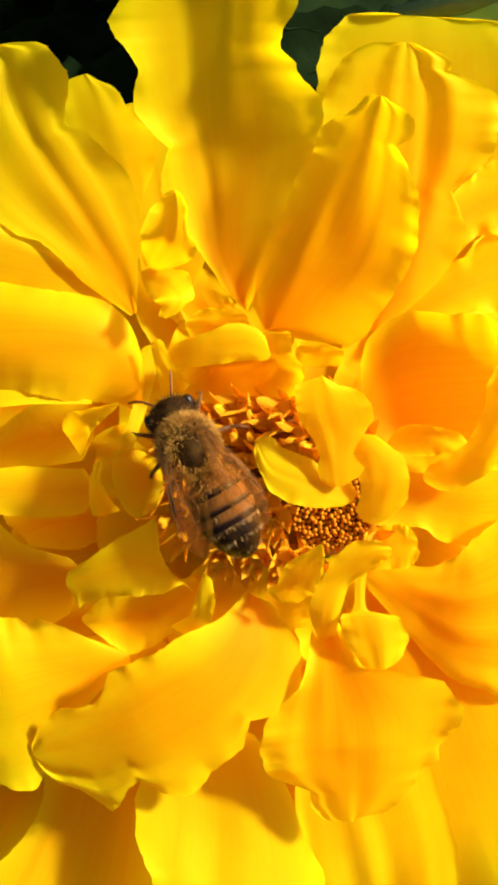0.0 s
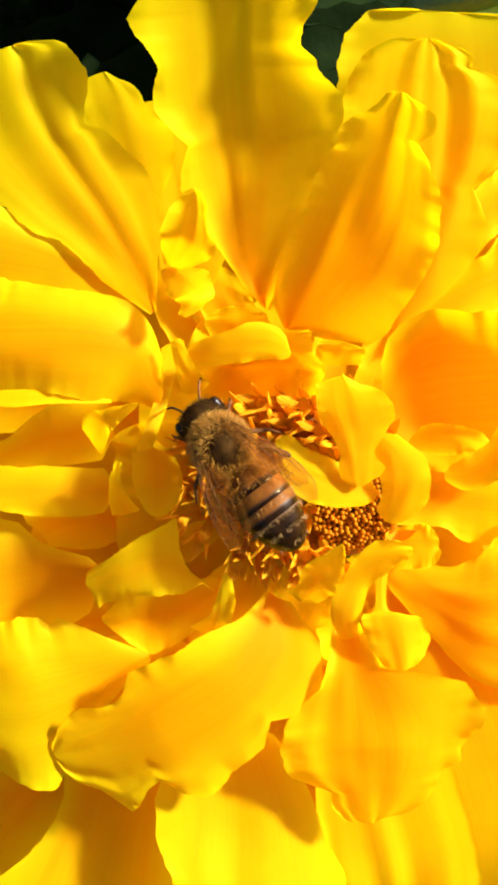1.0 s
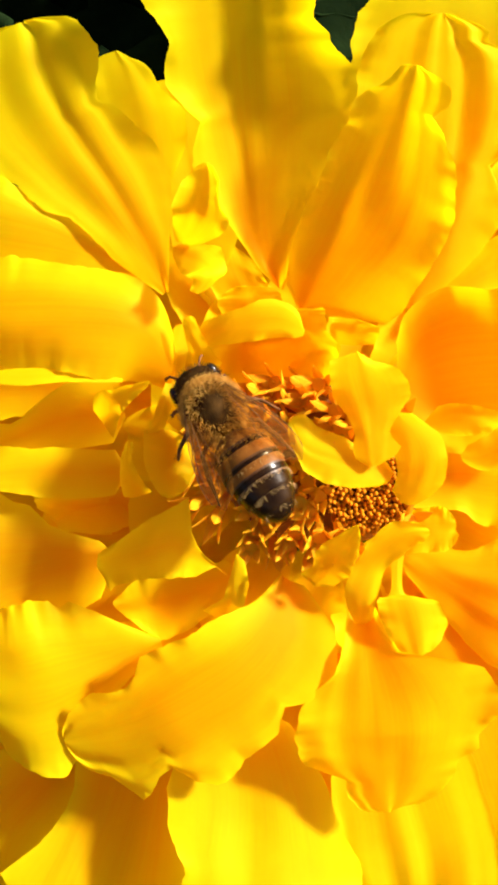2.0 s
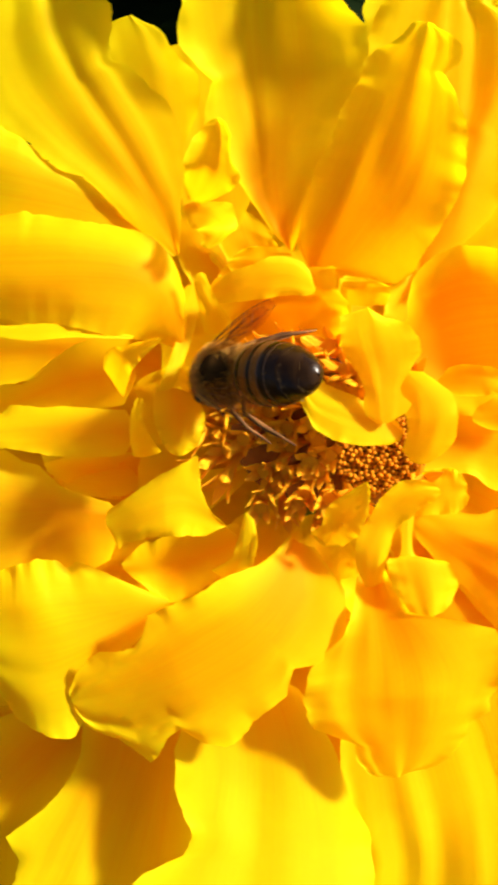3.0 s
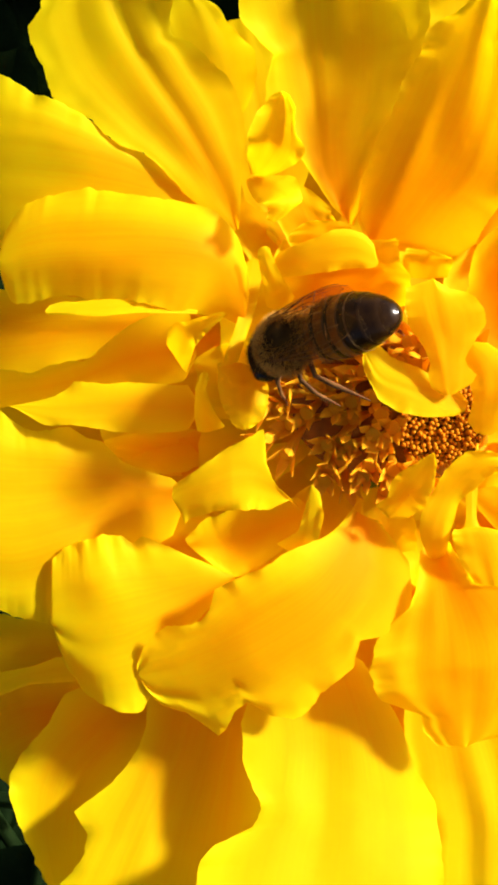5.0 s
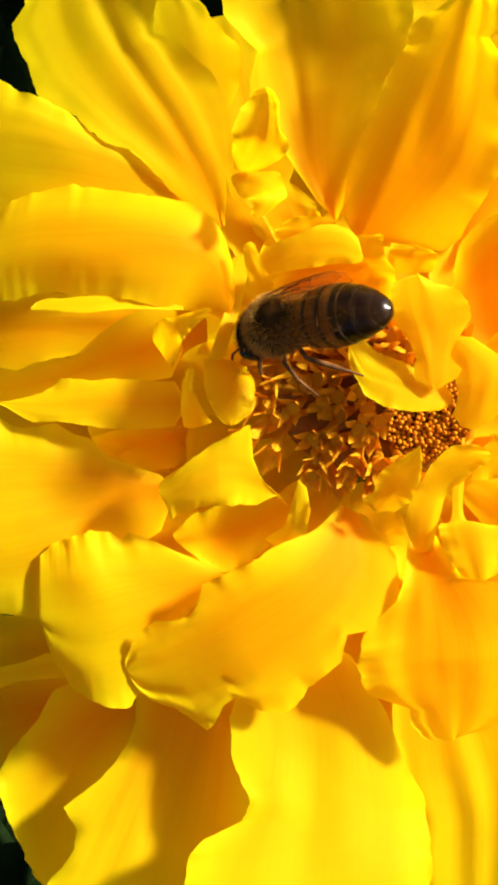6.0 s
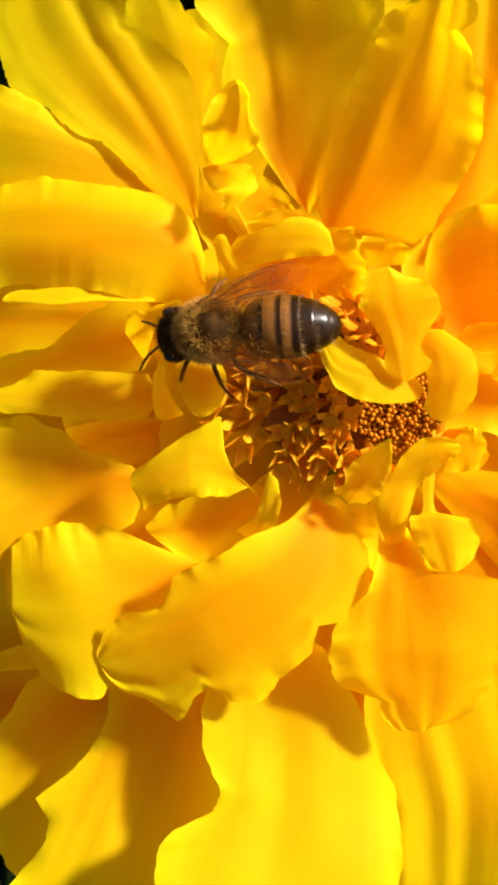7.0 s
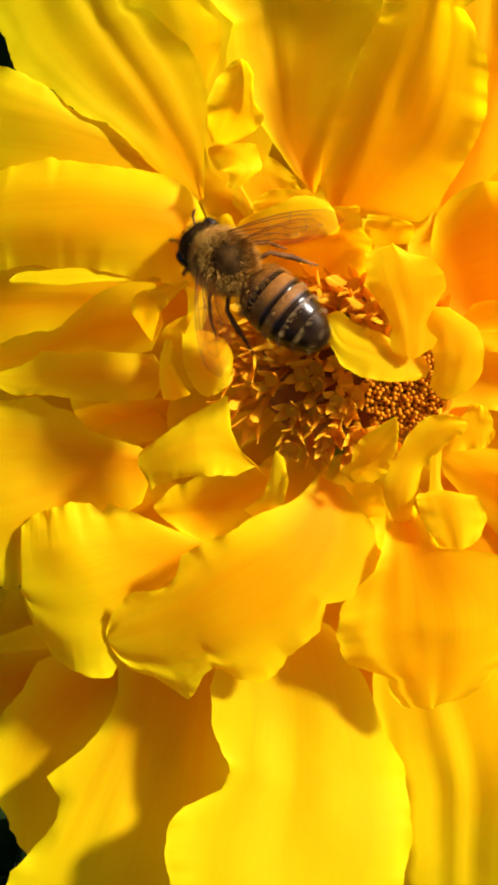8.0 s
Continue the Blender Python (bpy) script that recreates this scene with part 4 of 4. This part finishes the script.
build_leaf((10, 34, -8), 12, 0, 26, FRESH, "fresh green leaf in sunlight behind the flower", 7)
build_leaf((-23, 58, -56), 55.79, -3.33712, 46.835, LEAF_SHADED, "dark green feathered leaf behind the flower, coloured near-black as if in shade", 10)
build_leaf((11, 36, -39), 79.8941, 8.417, 44.087, LEAF_SHADED, "dark green feathered leaf behind the flower, coloured near-black as if in shade", 11)
build_leaf((-28, 61, -65), 333.891, 15.723, 55.7464, LEAF_SHADED, "dark green feathered leaf behind the flower, coloured near-black as if in shade", 12)
build_leaf((8, 58, -60), 225.711, 13.2974, 56.8023, LEAF_SHADED, "dark green feathered leaf behind the flower, coloured near-black as if in shade", 13)
build_leaf((10, 55, -47), 241.813, 7.64884, 41.9114, LEAF_SHADED, "dark green feathered leaf behind the flower, coloured near-black as if in shade", 14)
build_leaf((-9, 49, -31), 311.574, 8.69097, 44.6054, LEAF_SHADED, "dark green feathered leaf behind the flower, coloured near-black as if in shade", 15)
build_leaf((10, 40, -34), 305.296, 7.70931, 47.1068, LEAF_SHADED, "dark green feathered leaf behind the flower, coloured near-black as if in shade", 16)
build_leaf((-4, 54, -67), 109.84, 15.3148, 38.9512, LEAF_SHADED, "dark green feathered leaf behind the flower, coloured near-black as if in shade", 17)
build_leaf((-35, 46, -62), 192.464, 6.781, 45.5426, LEAF_SHADED, "dark green feathered leaf behind the flower, coloured near-black as if in shade", 18)
build_leaf((18, 56, -56), 72.9614, 10.8166, 44.0787, LEAF_SHADED, "dark green feathered leaf behind the flower, coloured near-black as if in shade", 19)
build_leaf((-17, 43, -60), 201.07, 17.6079, 40.2215, LEAF_SHADED, "dark green feathered leaf behind the flower, coloured near-black as if in shade", 20)
build_leaf((-29, 49, -39), 221.556, 0.935429, 45.2835, LEAF_SHADED, "dark green feathered leaf behind the flower, coloured near-black as if in shade", 21)
build_leaf((-29, 54, -73), 251.025, 17.3982, 59.0042, LEAF_SHADED, "dark green feathered leaf behind the flower, coloured near-black as if in shade", 22)
build_leaf((5, 41, -74), 104.039, 19.1502, 55.0553, LEAF_SHADED, "dark green feathered leaf behind the flower, coloured near-black as if in shade", 23)
build_leaf((-13, 35, -46), 294.454, 2.33526, 42.2111, LEAF_SHADED, "dark green feathered leaf behind the flower, coloured near-black as if in shade", 24)
build_leaf((-12, 58, -57), 346.253, 3.28268, 38.2067, LEAF_SHADED, "dark green feathered leaf behind the flower, coloured near-black as if in shade", 25)
build_leaf((-29, 49, -38), 130.581, 2.25836, 40.1362, LEAF_SHADED, "dark green feathered leaf behind the flower, coloured near-black as if in shade", 26)
build_leaf((19, 53, -65), 21.3622, -3.61823, 41.7107, LEAF_SHADED, "dark green feathered leaf behind the flower, coloured near-black as if in shade", 27)
build_leaf((1, 64, -73), 176.64, 1.22647, 59.948, LEAF_SHADED, "dark green feathered leaf behind the flower, coloured near-black as if in shade", 28)
build_leaf((-26, 42, -39), 147.356, 19.6914, 48.5108, LEAF_SHADED, "dark green feathered leaf behind the flower, coloured near-black as if in shade", 29)
build_leaf((-25, 56, -73), 151.64, 1.21465, 57.5646, LEAF_SHADED, "dark green feathered leaf behind the flower, coloured near-black as if in shade", 30)
build_leaf((11, 54, -74), 91.5817, 1.05973, 42.5774, LEAF_SHADED, "dark green feathered leaf behind the flower, coloured near-black as if in shade", 31)
build_leaf((-25, 42, -68), 18.4585, 18.2008, 50.4376, LEAF_SHADED, "dark green feathered leaf behind the flower, coloured near-black as if in shade", 32)
build_leaf((14, 43, -33), 235.43, 14.7714, 54.384, LEAF_SHADED, "dark green feathered leaf behind the flower, coloured near-black as if in shade", 33)
build_leaf((-10, 62, -65), 314.57, 17.494, 58.3407, LEAF_SHADED, "dark green feathered leaf behind the flower, coloured near-black as if in shade", 34)
build_leaf((-16, 39, -37), 231.298, 15.3707, 49.6165, LEAF_SHADED, "dark green feathered leaf behind the flower, coloured near-black as if in shade", 35)
build_leaf((-37, -53, -59), 286.104, 18.907, 39.6364, LEAF_SHADED, "dark green feathered leaf behind the flower, coloured near-black as if in shade", 40)
build_leaf((-27, -52, -43), 128.018, 17.4742, 40.8079, LEAF_SHADED, "dark green feathered leaf behind the flower, coloured near-black as if in shade", 41)
build_leaf((-31, -56, -68), 150.108, 10.8797, 50.5225, LEAF_SHADED, "dark green feathered leaf behind the flower, coloured near-black as if in shade", 42)
build_leaf((-36, -58, -61), 120.589, 18.059, 38.2884, LEAF_SHADED, "dark green feathered leaf behind the flower, coloured near-black as if in shade", 43)
build_leaf((-28, -35, -38), 260.935, 16.9469, 50.1134, LEAF_SHADED, "dark green feathered leaf behind the flower, coloured near-black as if in shade", 44)
build_leaf((-29, -39, -43), 179.516, 17.2938, 55.0186, LEAF_SHADED, "dark green feathered leaf behind the flower, coloured near-black as if in shade", 45)
build_leaf((-44, -53, -69), 126.153, 9.86217, 48.7543, LEAF_SHADED, "dark green feathered leaf behind the flower, coloured near-black as if in shade", 46)
build_leaf((-33, -53, -64), 185.263, 14.1895, 49.5057, LEAF_SHADED, "dark green feathered leaf behind the flower, coloured near-black as if in shade", 47)
build_leaf((-45, -47, -37), 135.325, 8.58447, 46.3855, LEAF_SHADED, "dark green feathered leaf behind the flower, coloured near-black as if in shade", 48)
build_leaf((-41, 25, -53), 178.398, 19.157, 40.0926, LEAF_SHADED, "dark green feathered leaf behind the flower, coloured near-black as if in shade", 60)
build_leaf((-44, 1, -33), 181.497, 5.84883, 56.8726, LEAF_SHADED, "dark green feathered leaf behind the flower, coloured near-black as if in shade", 61)
build_leaf((-36, 37, -34), 143.502, 2.55764, 56.4017, LEAF_SHADED, "dark green feathered leaf behind the flower, coloured near-black as if in shade", 62)
build_leaf((-47, -11, -55), 224.914, -0.591226, 41.2848, LEAF_SHADED, "dark green feathered leaf behind the flower, coloured near-black as if in shade", 63)
build_leaf((-42, 21, -44), 228.489, 12.7628, 38.1224, LEAF_SHADED, "dark green feathered leaf behind the flower, coloured near-black as if in shade", 64)


# ---- the bee ----
bee = tagged(new("honey_bee"), "brown honey bee with a dark banded abdomen foraging on the flower", "bee")
bee.scale = (1.0, 1.0, 1.0)


def build_bee():
    body = {}
    # thorax and its fur
    thorax = part("thorax", ball_mesh("thorax", 1.0, [THORAX], (2.05, 1.85, 1.7), 24, 16, 0.06), bee, label="dark furry thorax")
    head = part("head", ball_mesh("head", 1.0, [THORAX], (1.1, 1.66, 1.35), 22, 14, 0.05), bee, pose(2.15 * MM, 0, -0.75 * MM, 0, 42, 0), "dark head")
    for s in (-1, 1):
        part("eye", ball_mesh("eye", 1.0, [EYE], (0.55, 0.5, 0.95), 16, 12), head, pose(0.16 * MM, s * 1.24 * MM, 0.0, s * -12, 0, s * 10), "glossy black eye")
    for s in (-1, 1):
        v, f = tube([(0, 0, 0), (0.5, s * 0.35, 0.45), (0.95, s * 0.62, 0.75), (1.7, s * 0.8, 0.55), (2.6, s * 1.0, 0.15)], [0.09, 0.08, 0.085, 0.09, 0.06], 7)
        body["antenna", s] = part("antenna", mesh_of("antenna", [q * MM for q in v], f, [LEG]), head, pose(0.75 * MM, s * 0.35 * MM, 0.35 * MM))
    v, f = tube([(0.5, 0, -0.9), (0.8, 0, -1.6), (0.7, 0, -2.4)], [0.28, 0.16, 0.06], 7)
    part("proboscis", mesh_of("proboscis", [q * MM for q in v], f, [LEG]), head)

    # abdomen: overlapping plates from waist to tip
    abdomen = part("abdomen", ball_mesh("waist", 1.0, [DARK], (0.9, 0.7, 0.7), 16, 12), bee, pose(-1.95 * MM, 0, -0.1 * MM), "banded brown and black abdomen")
    prof = [(0.0, 0.85), (0.06, 1.40), (0.16, 1.78), (0.30, 1.95), (0.46, 1.97), (0.60, 1.84), (0.73, 1.60), (0.84, 1.28), (0.92, 0.94), (0.97, 0.60), (1.0, 0.06)]

    def radius(u):
        for (a, ra), (b, rb) in zip(prof, prof[1:]):
            if u <= b:
                k = (u - a) / (b - a)
                return ra + (rb - ra) * k
        return 0.08
    cuts = [0.0, 0.22, 0.40, 0.57, 0.72, 0.87, 1.0]
    for g in range(6):
        a, b = cuts[g], min(1.0, cuts[g + 1] + 0.025)
        verts, faces, slots = [], [], []
        steps, sides = 9, 28
        for i in range(steps + 1):
            t = i / steps
            u = a + (b - a) * t
            r = radius(u) + 0.05 * t - (0.06 if i == steps and g < 5 else 0)
            for k in range(sides):
                q = 2 * math.pi * k / sides
                sag = 0.28 * u * u * 6.1
                verts.append(Vector((-u * 6.15 - 0.1, math.cos(q) * r, math.sin(q) * r * 0.9 - sag * 0.5)))
        for i in range(steps):
            for k in range(sides):
                p0, p1 = i * sides + k, i * sides + (k + 1) % sides
                faces.append((p0, p1, p1 + sides, p0 + sides))
                if g < 3:
                    slots.append((0, 3, 1, 1)[max(0, min(3, i - 5 + (g == 2)))])
                else:
                    slots.append((2, 3)[i] if i < (2 if g == 3 else 1) and g < 5 else 1)
        part("abdomen_plate", mesh_of("plate", [q * MM for q in verts], faces, [BROWN, DARK, PALE, BAND], slots), abdomen,
             label="brown plate with a dark rim" if g < 3 else "glossy black plate with a pale band")
    body["abdomen"] = abdomen

    # fine hair
    rnd = random.Random(3)

    def fur(count, place, length, parent, lean, bald, mat=FUR, label="short tan hair"):
        v, f = [], []
        for _ in range(count):
            z, a = rnd.uniform(-0.5, 1), rnd.uniform(0, 2 * math.pi)
            k = math.sqrt(1 - z * z)
            d = Vector((k * math.cos(a), k * math.sin(a), z))
            if (d.x + 0.3) ** 2 + d.y ** 2 < (bald * rnd.uniform(0.6, 1.1)) ** 2 and d.z > 0:
                continue
            q = place(d)
            way = (d + Vector((rnd.gauss(lean, 0.35), rnd.gauss(0, 0.35), rnd.gauss(0, 0.3)))).normalized()
            s = way.orthogonal().normalized() * 0.011
            s = Matrix.Rotation(rnd.uniform(0, 3.1), 3, way) @ s
            e = q + way * length * rnd.uniform(0.6, 1.3)
            b = len(v)
            v += [q - s, q + s, e + s * 0.3, e - s * 0.3]
            f.append((b, b + 1, b + 2, b + 3))
        part("fur", mesh_of("fur", [q * MM for q in v], f, [mat]), parent, label=label)
    fur(9000, lambda d: Vector((d.x * 2.0, d.y * 1.8, d.z * 1.65)), 0.44, thorax, -0.3, 0.6)
    fur(2000, lambda d: Vector((d.x * 2.0, d.y * 1.8, d.z * 1.65)), 0.26, thorax, -0.3, 0.0, SOOT, "short dark hair")
    fur(1500, lambda d: Vector((d.x * 1.05, d.y * 1.6, d.z * 1.3)), 0.32, head, 0.1, 0.0, SOOT, "short dark hair")
    fur(260, lambda d: Vector((d.x * 1.05, d.y * 1.6, d.z * 1.3)), 0.3, head, 0.1, 0.6)
    fur(1500, lambda d: Vector((-1.2 + d.x * 1.5, d.y * 1.82, d.z * 1.62)), 0.34, abdomen, -0.9, 0.0)
    fur(500, lambda d: Vector((-2.4 + d.x * 1.9, d.y * 1.85, d.z * 1.0 - 0.5)), 0.3, abdomen, -1.2, 0.0)

    # pale hair at the front of each plate
    def hoop(u, count, length):
        v, f = [], []
        for _ in range(count):
            q, w = rnd.uniform(-0.6, math.pi + 0.6), u + rnd.uniform(0.0, 0.035)
            r = radius(w) + 0.03
            root = Vector((-w * 6.15 - 0.1, math.cos(q) * r, math.sin(q) * r * 0.9 - 0.14 * w * w * 6.1))
            way = Vector((-1.0, math.cos(q) * 0.3 + rnd.gauss(0, 0.2), math.sin(q) * 0.3 + rnd.gauss(0, 0.12))).normalized()
            s = way.orthogonal().normalized() * 0.010
            e = root + way * length * rnd.uniform(0.6, 1.3)
            b = len(v)
            v += [root - s, root + s, e + s * 0.3, e - s * 0.3]
            f.append((b, b + 1, b + 2, b + 3))
        part("fur", mesh_of("fur", [q * MM for q in v], f, [PALE]), abdomen, label="band of pale hair")
    for u, count in ((0.42, 120), (0.585, 150), (0.735, 90), (0.88, 30)):
        hoop(u, count, 0.26)

    # legs
    plan = {"front": (1.2, 0.9, [(0, 0, 0), (0.7, 0.8, -0.3), (1.2, 1.2, -1.2), (1.5, 1.4, -2.1), (1.8, 1.5, -2.5)]),
            "middle": (0.0, 1.1, [(0, 0, 0), (-0.2, 1.1, 0.0), (-0.5, 1.9, -1.1), (-0.8, 2.3, -2.2), (-1.1, 2.6, -2.7)]),
            "hind": (-1.0, 1.0, [(0, 0, 0), (-0.8, 1.2, 0.1), (-1.9, 1.7, -0.9), (-2.7, 2.0, -2.0), (-3.2, 2.2, -2.6)])}
    for kind, (x, y, pts) in plan.items():
        for s in (-1, 1):
            fat = 1.5 if kind == "hind" else 1.0
            v, f = tube([(q[0], s * q[1], q[2]) for q in pts], [0.17, 0.16, 0.13 * fat, 0.09, 0.05], 8)
            for k in range(60):
                t = rnd.uniform(0.4, 3.4)
                i = int(t)
                q = Vector(pts[i]).lerp(Vector(pts[i + 1]), t - i)
                q.y *= s
                w = Vector((rnd.gauss(0, 1), rnd.gauss(0, 1), rnd.gauss(0, 1))).normalized()
                e = w.orthogonal().normalized() * 0.018
                b = len(v)
                v += [q - e, q + e, q + w * 0.4]
                f.append((b, b + 1, b + 2))
            leg = part("leg", mesh_of("leg", [q * MM for q in v], f, [LEG]), bee, pose(x * MM, s * y * MM, -1.0 * MM), "dark jointed leg")
            body[kind, s] = leg

    # wings
    def wing(name, length, width, s):
        n, w = 22, 8
        v, f = [], []
        for i in range(n + 1):
            u = i / n
            lead = 0.10 * width + 0.30 * width * math.sin(u * 2.6)
            trail = -width * (0.06 + 0.64 * math.sin(math.pi * min(1, u * 0.93 + 0.02)) ** 0.8 * (0.45 + 0.6 * u))
            end = max(0.0, (u - 0.86) / 0.14)
            lead, trail = lead * (1 - end ** 2.2 * 0.9) - 0.1 * end, trail * (1 - end ** 2.2 * 0.85)
            for j in range(w + 1):
                t = j / w
                v.append(Vector((-u * length, s * (lead + (trail - lead) * t), 0.10 * math.sin(t * 9) * t + 0.12 * math.sin(u * 3))))
        for i in range(n):
            for j in range(w):
                a = i * (w + 1) + j
                f.append((a, a + 1, a + w + 2, a + w + 1))
        ob = part(name, mesh_of(name, [q * MM for q in v], f, [WING]), bee, label="clear brownish wing")
        vv, vf = [], []
        for j, stop in ((0, n), (1, n - 4), (3, n - 3), (5, n - 7)):
            tube([v[i * (w + 1) + min(w, j + (i * (1 if j > 1 else 0)) // 12)] for i in range(0, stop, 2)], [0.03 - 0.0008 * i for i in range(0, stop, 2)], 5, vv, vf)
        for i, j0, j1 in ((8, 1, 4), (12, 0, 3), (15, 2, 5)):
            tube([v[i * (w + 1) + j] for j in range(j0, j1 + 1)], [0.02] * (j1 - j0 + 1), 5, vv, vf)
        part("vein", mesh_of("vein", [q * MM for q in vv], vf, [LEG]), ob, label="dark wing veins")
        return ob
    for s in (-1, 1):
        body["forewing", s] = wing("forewing", 7.3, 2.3, s)
        body["hindwing", s] = wing("hindwing", 5.3, 1.8, s)
    return body


BODY = build_bee()


# ---- what moves ----
def motions():
    # the bee: seconds, place in the flower's space (mm), roll, pitch, heading
    rows = [
        (0.0, -4.85, 3.30, 3.60, 0, 4, 119),
        (0.3, -4.50, 2.07, 3.40, 0, 24, 117),
        (0.5, -4.57, 3.11, 3.20, 0, 28, 123),
        (0.8, -4.00, 3.13, 3.20, 0, 22, 123),
        (1.0, -4.04, 3.23, 3.30, 0, 12, 127),
        (1.3, -5.08, 3.58, 3.40, 0, 20, 122),
        (1.5, -4.38, 4.80, 3.60, 0, 4, 118),
        (1.7, -4.74, 4.17, 3.60, 0, 12, 121),
        (2.8, -5.72, 4.33, 3.00, 0, 40, 135),
        (3.0, -5.26, 3.65, 2.60, 10, 50, 177),
        (3.2, -5.42, 3.50, 2.60, 15, 48, 178),
        (3.5, -5.66, 3.77, 2.60, 18, 48, -176),
        (3.8, -5.48, 4.65, 2.80, 22, 38, -172),
        (4.0, -5.27, 4.47, 2.80, 22, 37, -172),
        (4.3, -5.28, 4.49, 2.80, 22, 37, -170),
        (4.5, -5.41, 4.16, 2.80, 22, 38, -168),
        (4.7, -5.44, 3.83, 2.80, 22, 39, -165),
        (5.8, -5.41, 4.63, 2.80, 22, 41, -175),
        (6.0, -5.16, 4.77, 2.80, 20, 38, -176),
        (6.3, -5.67, 3.70, 2.80, 16, 44, -177),
        (6.5, -6.31, 3.21, 2.80, 10, 54, -175),
        (6.6, -6.41, 3.21, 3.20, 6, 38, 177),
        (6.8, -7.01, 4.48, 4.20, 4, 14, 169),
        (7.0, -7.55, 3.80, 4.40, 4, 8, -178),
        (7.2, -7.41, 4.80, 4.20, 4, 14, 177),
        (7.4, -6.81, 3.96, 3.80, 4, 22, 177),
        (7.6, -6.35, 6.09, 4.20, 2, 20, 153),
        (7.8, -6.79, 5.91, 4.20, 0, 18, 157),
        (8.0, -6.87, 6.73, 4.60, 0, 14, 139),
    ]
    walk(bee, [(r[0], FLOWER @ pose(r[1] * MM, r[2] * MM, r[3] * MM, r[4], r[5], r[6])) for r in rows])
    # wings: seconds, opening of the right and the left wing, lift
    wings = [(0.0, 5, 9, 6), (1.0, 12, 12, 8), (1.7, 12, 12, 8), (2.8, 8, 8, 6), (3.0, 18, 8, 10), (3.5, 24, 8, 12), (4.0, 4, 2, 6), (4.7, -3, -4, 3), (5.8, -3, -4, 3), (6.3, 4, 3, 6),
             (6.5, 10, 8, 10), (6.7, 28, 26, 16), (7.0, 14, 16, 8), (7.4, 16, 18, 8), (7.7, 32, 34, 10), (8.0, 42, 38, 10)]
    for s in (-1, 1):
        walk(BODY["forewing", s], [(t, pose(0.5 * MM, s * 1.3 * MM, 1.25 * MM, s * -12, 3 + lift * 0.4, s * -(ro if s < 0 else lo))) for t, ro, lo, lift in wings])
        walk(BODY["hindwing", s], [(t, pose(-0.4 * MM, s * 1.35 * MM, 1.05 * MM, s * -14, 3 + lift * 0.35, s * -((ro if s < 0 else lo) + 6))) for t, ro, lo, lift in wings])
    # abdomen: seconds, bend
    walk(BODY["abdomen"], [(t, pose(-1.95 * MM, 0, -0.1 * MM, 0, bend, 0)) for t, bend in
                           ((0, -4), (1.0, -8), (1.7, -4), (2.8, -4), (3.1, 8), (3.5, 8), (4.5, 4), (5.8, 4), (6.3, 10), (6.6, 8), (7.0, 0), (8.0, -4))])
    # legs step in turn
    spots = {"front": (1.2, 0.9), "middle": (0.0, 1.1), "hind": (-1.0, 1.0)}
    for kind, (x, y) in spots.items():
        for s in (-1, 1):
            lag = {"front": 0, "middle": 2.1, "hind": 4.0}[kind] + (s > 0) * 1.6
            walk(BODY[kind, s], [(k * 0.25, pose(x * MM, s * y * MM, -1.0 * MM, s * 5 * math.sin(k * 1.3 + lag), 0, 9 * math.sin(k * 0.9 + lag))) for k in range(33)])
    for s in (-1, 1):
        walk(BODY["antenna", s], [(k * 0.25, pose(0.75 * MM, s * 0.35 * MM, 0.35 * MM, 0, 8 * math.sin(k * 1.7 + s), s * (10 + 10 * math.sin(k * 1.1 + s)))) for k in range(33)])


motions()
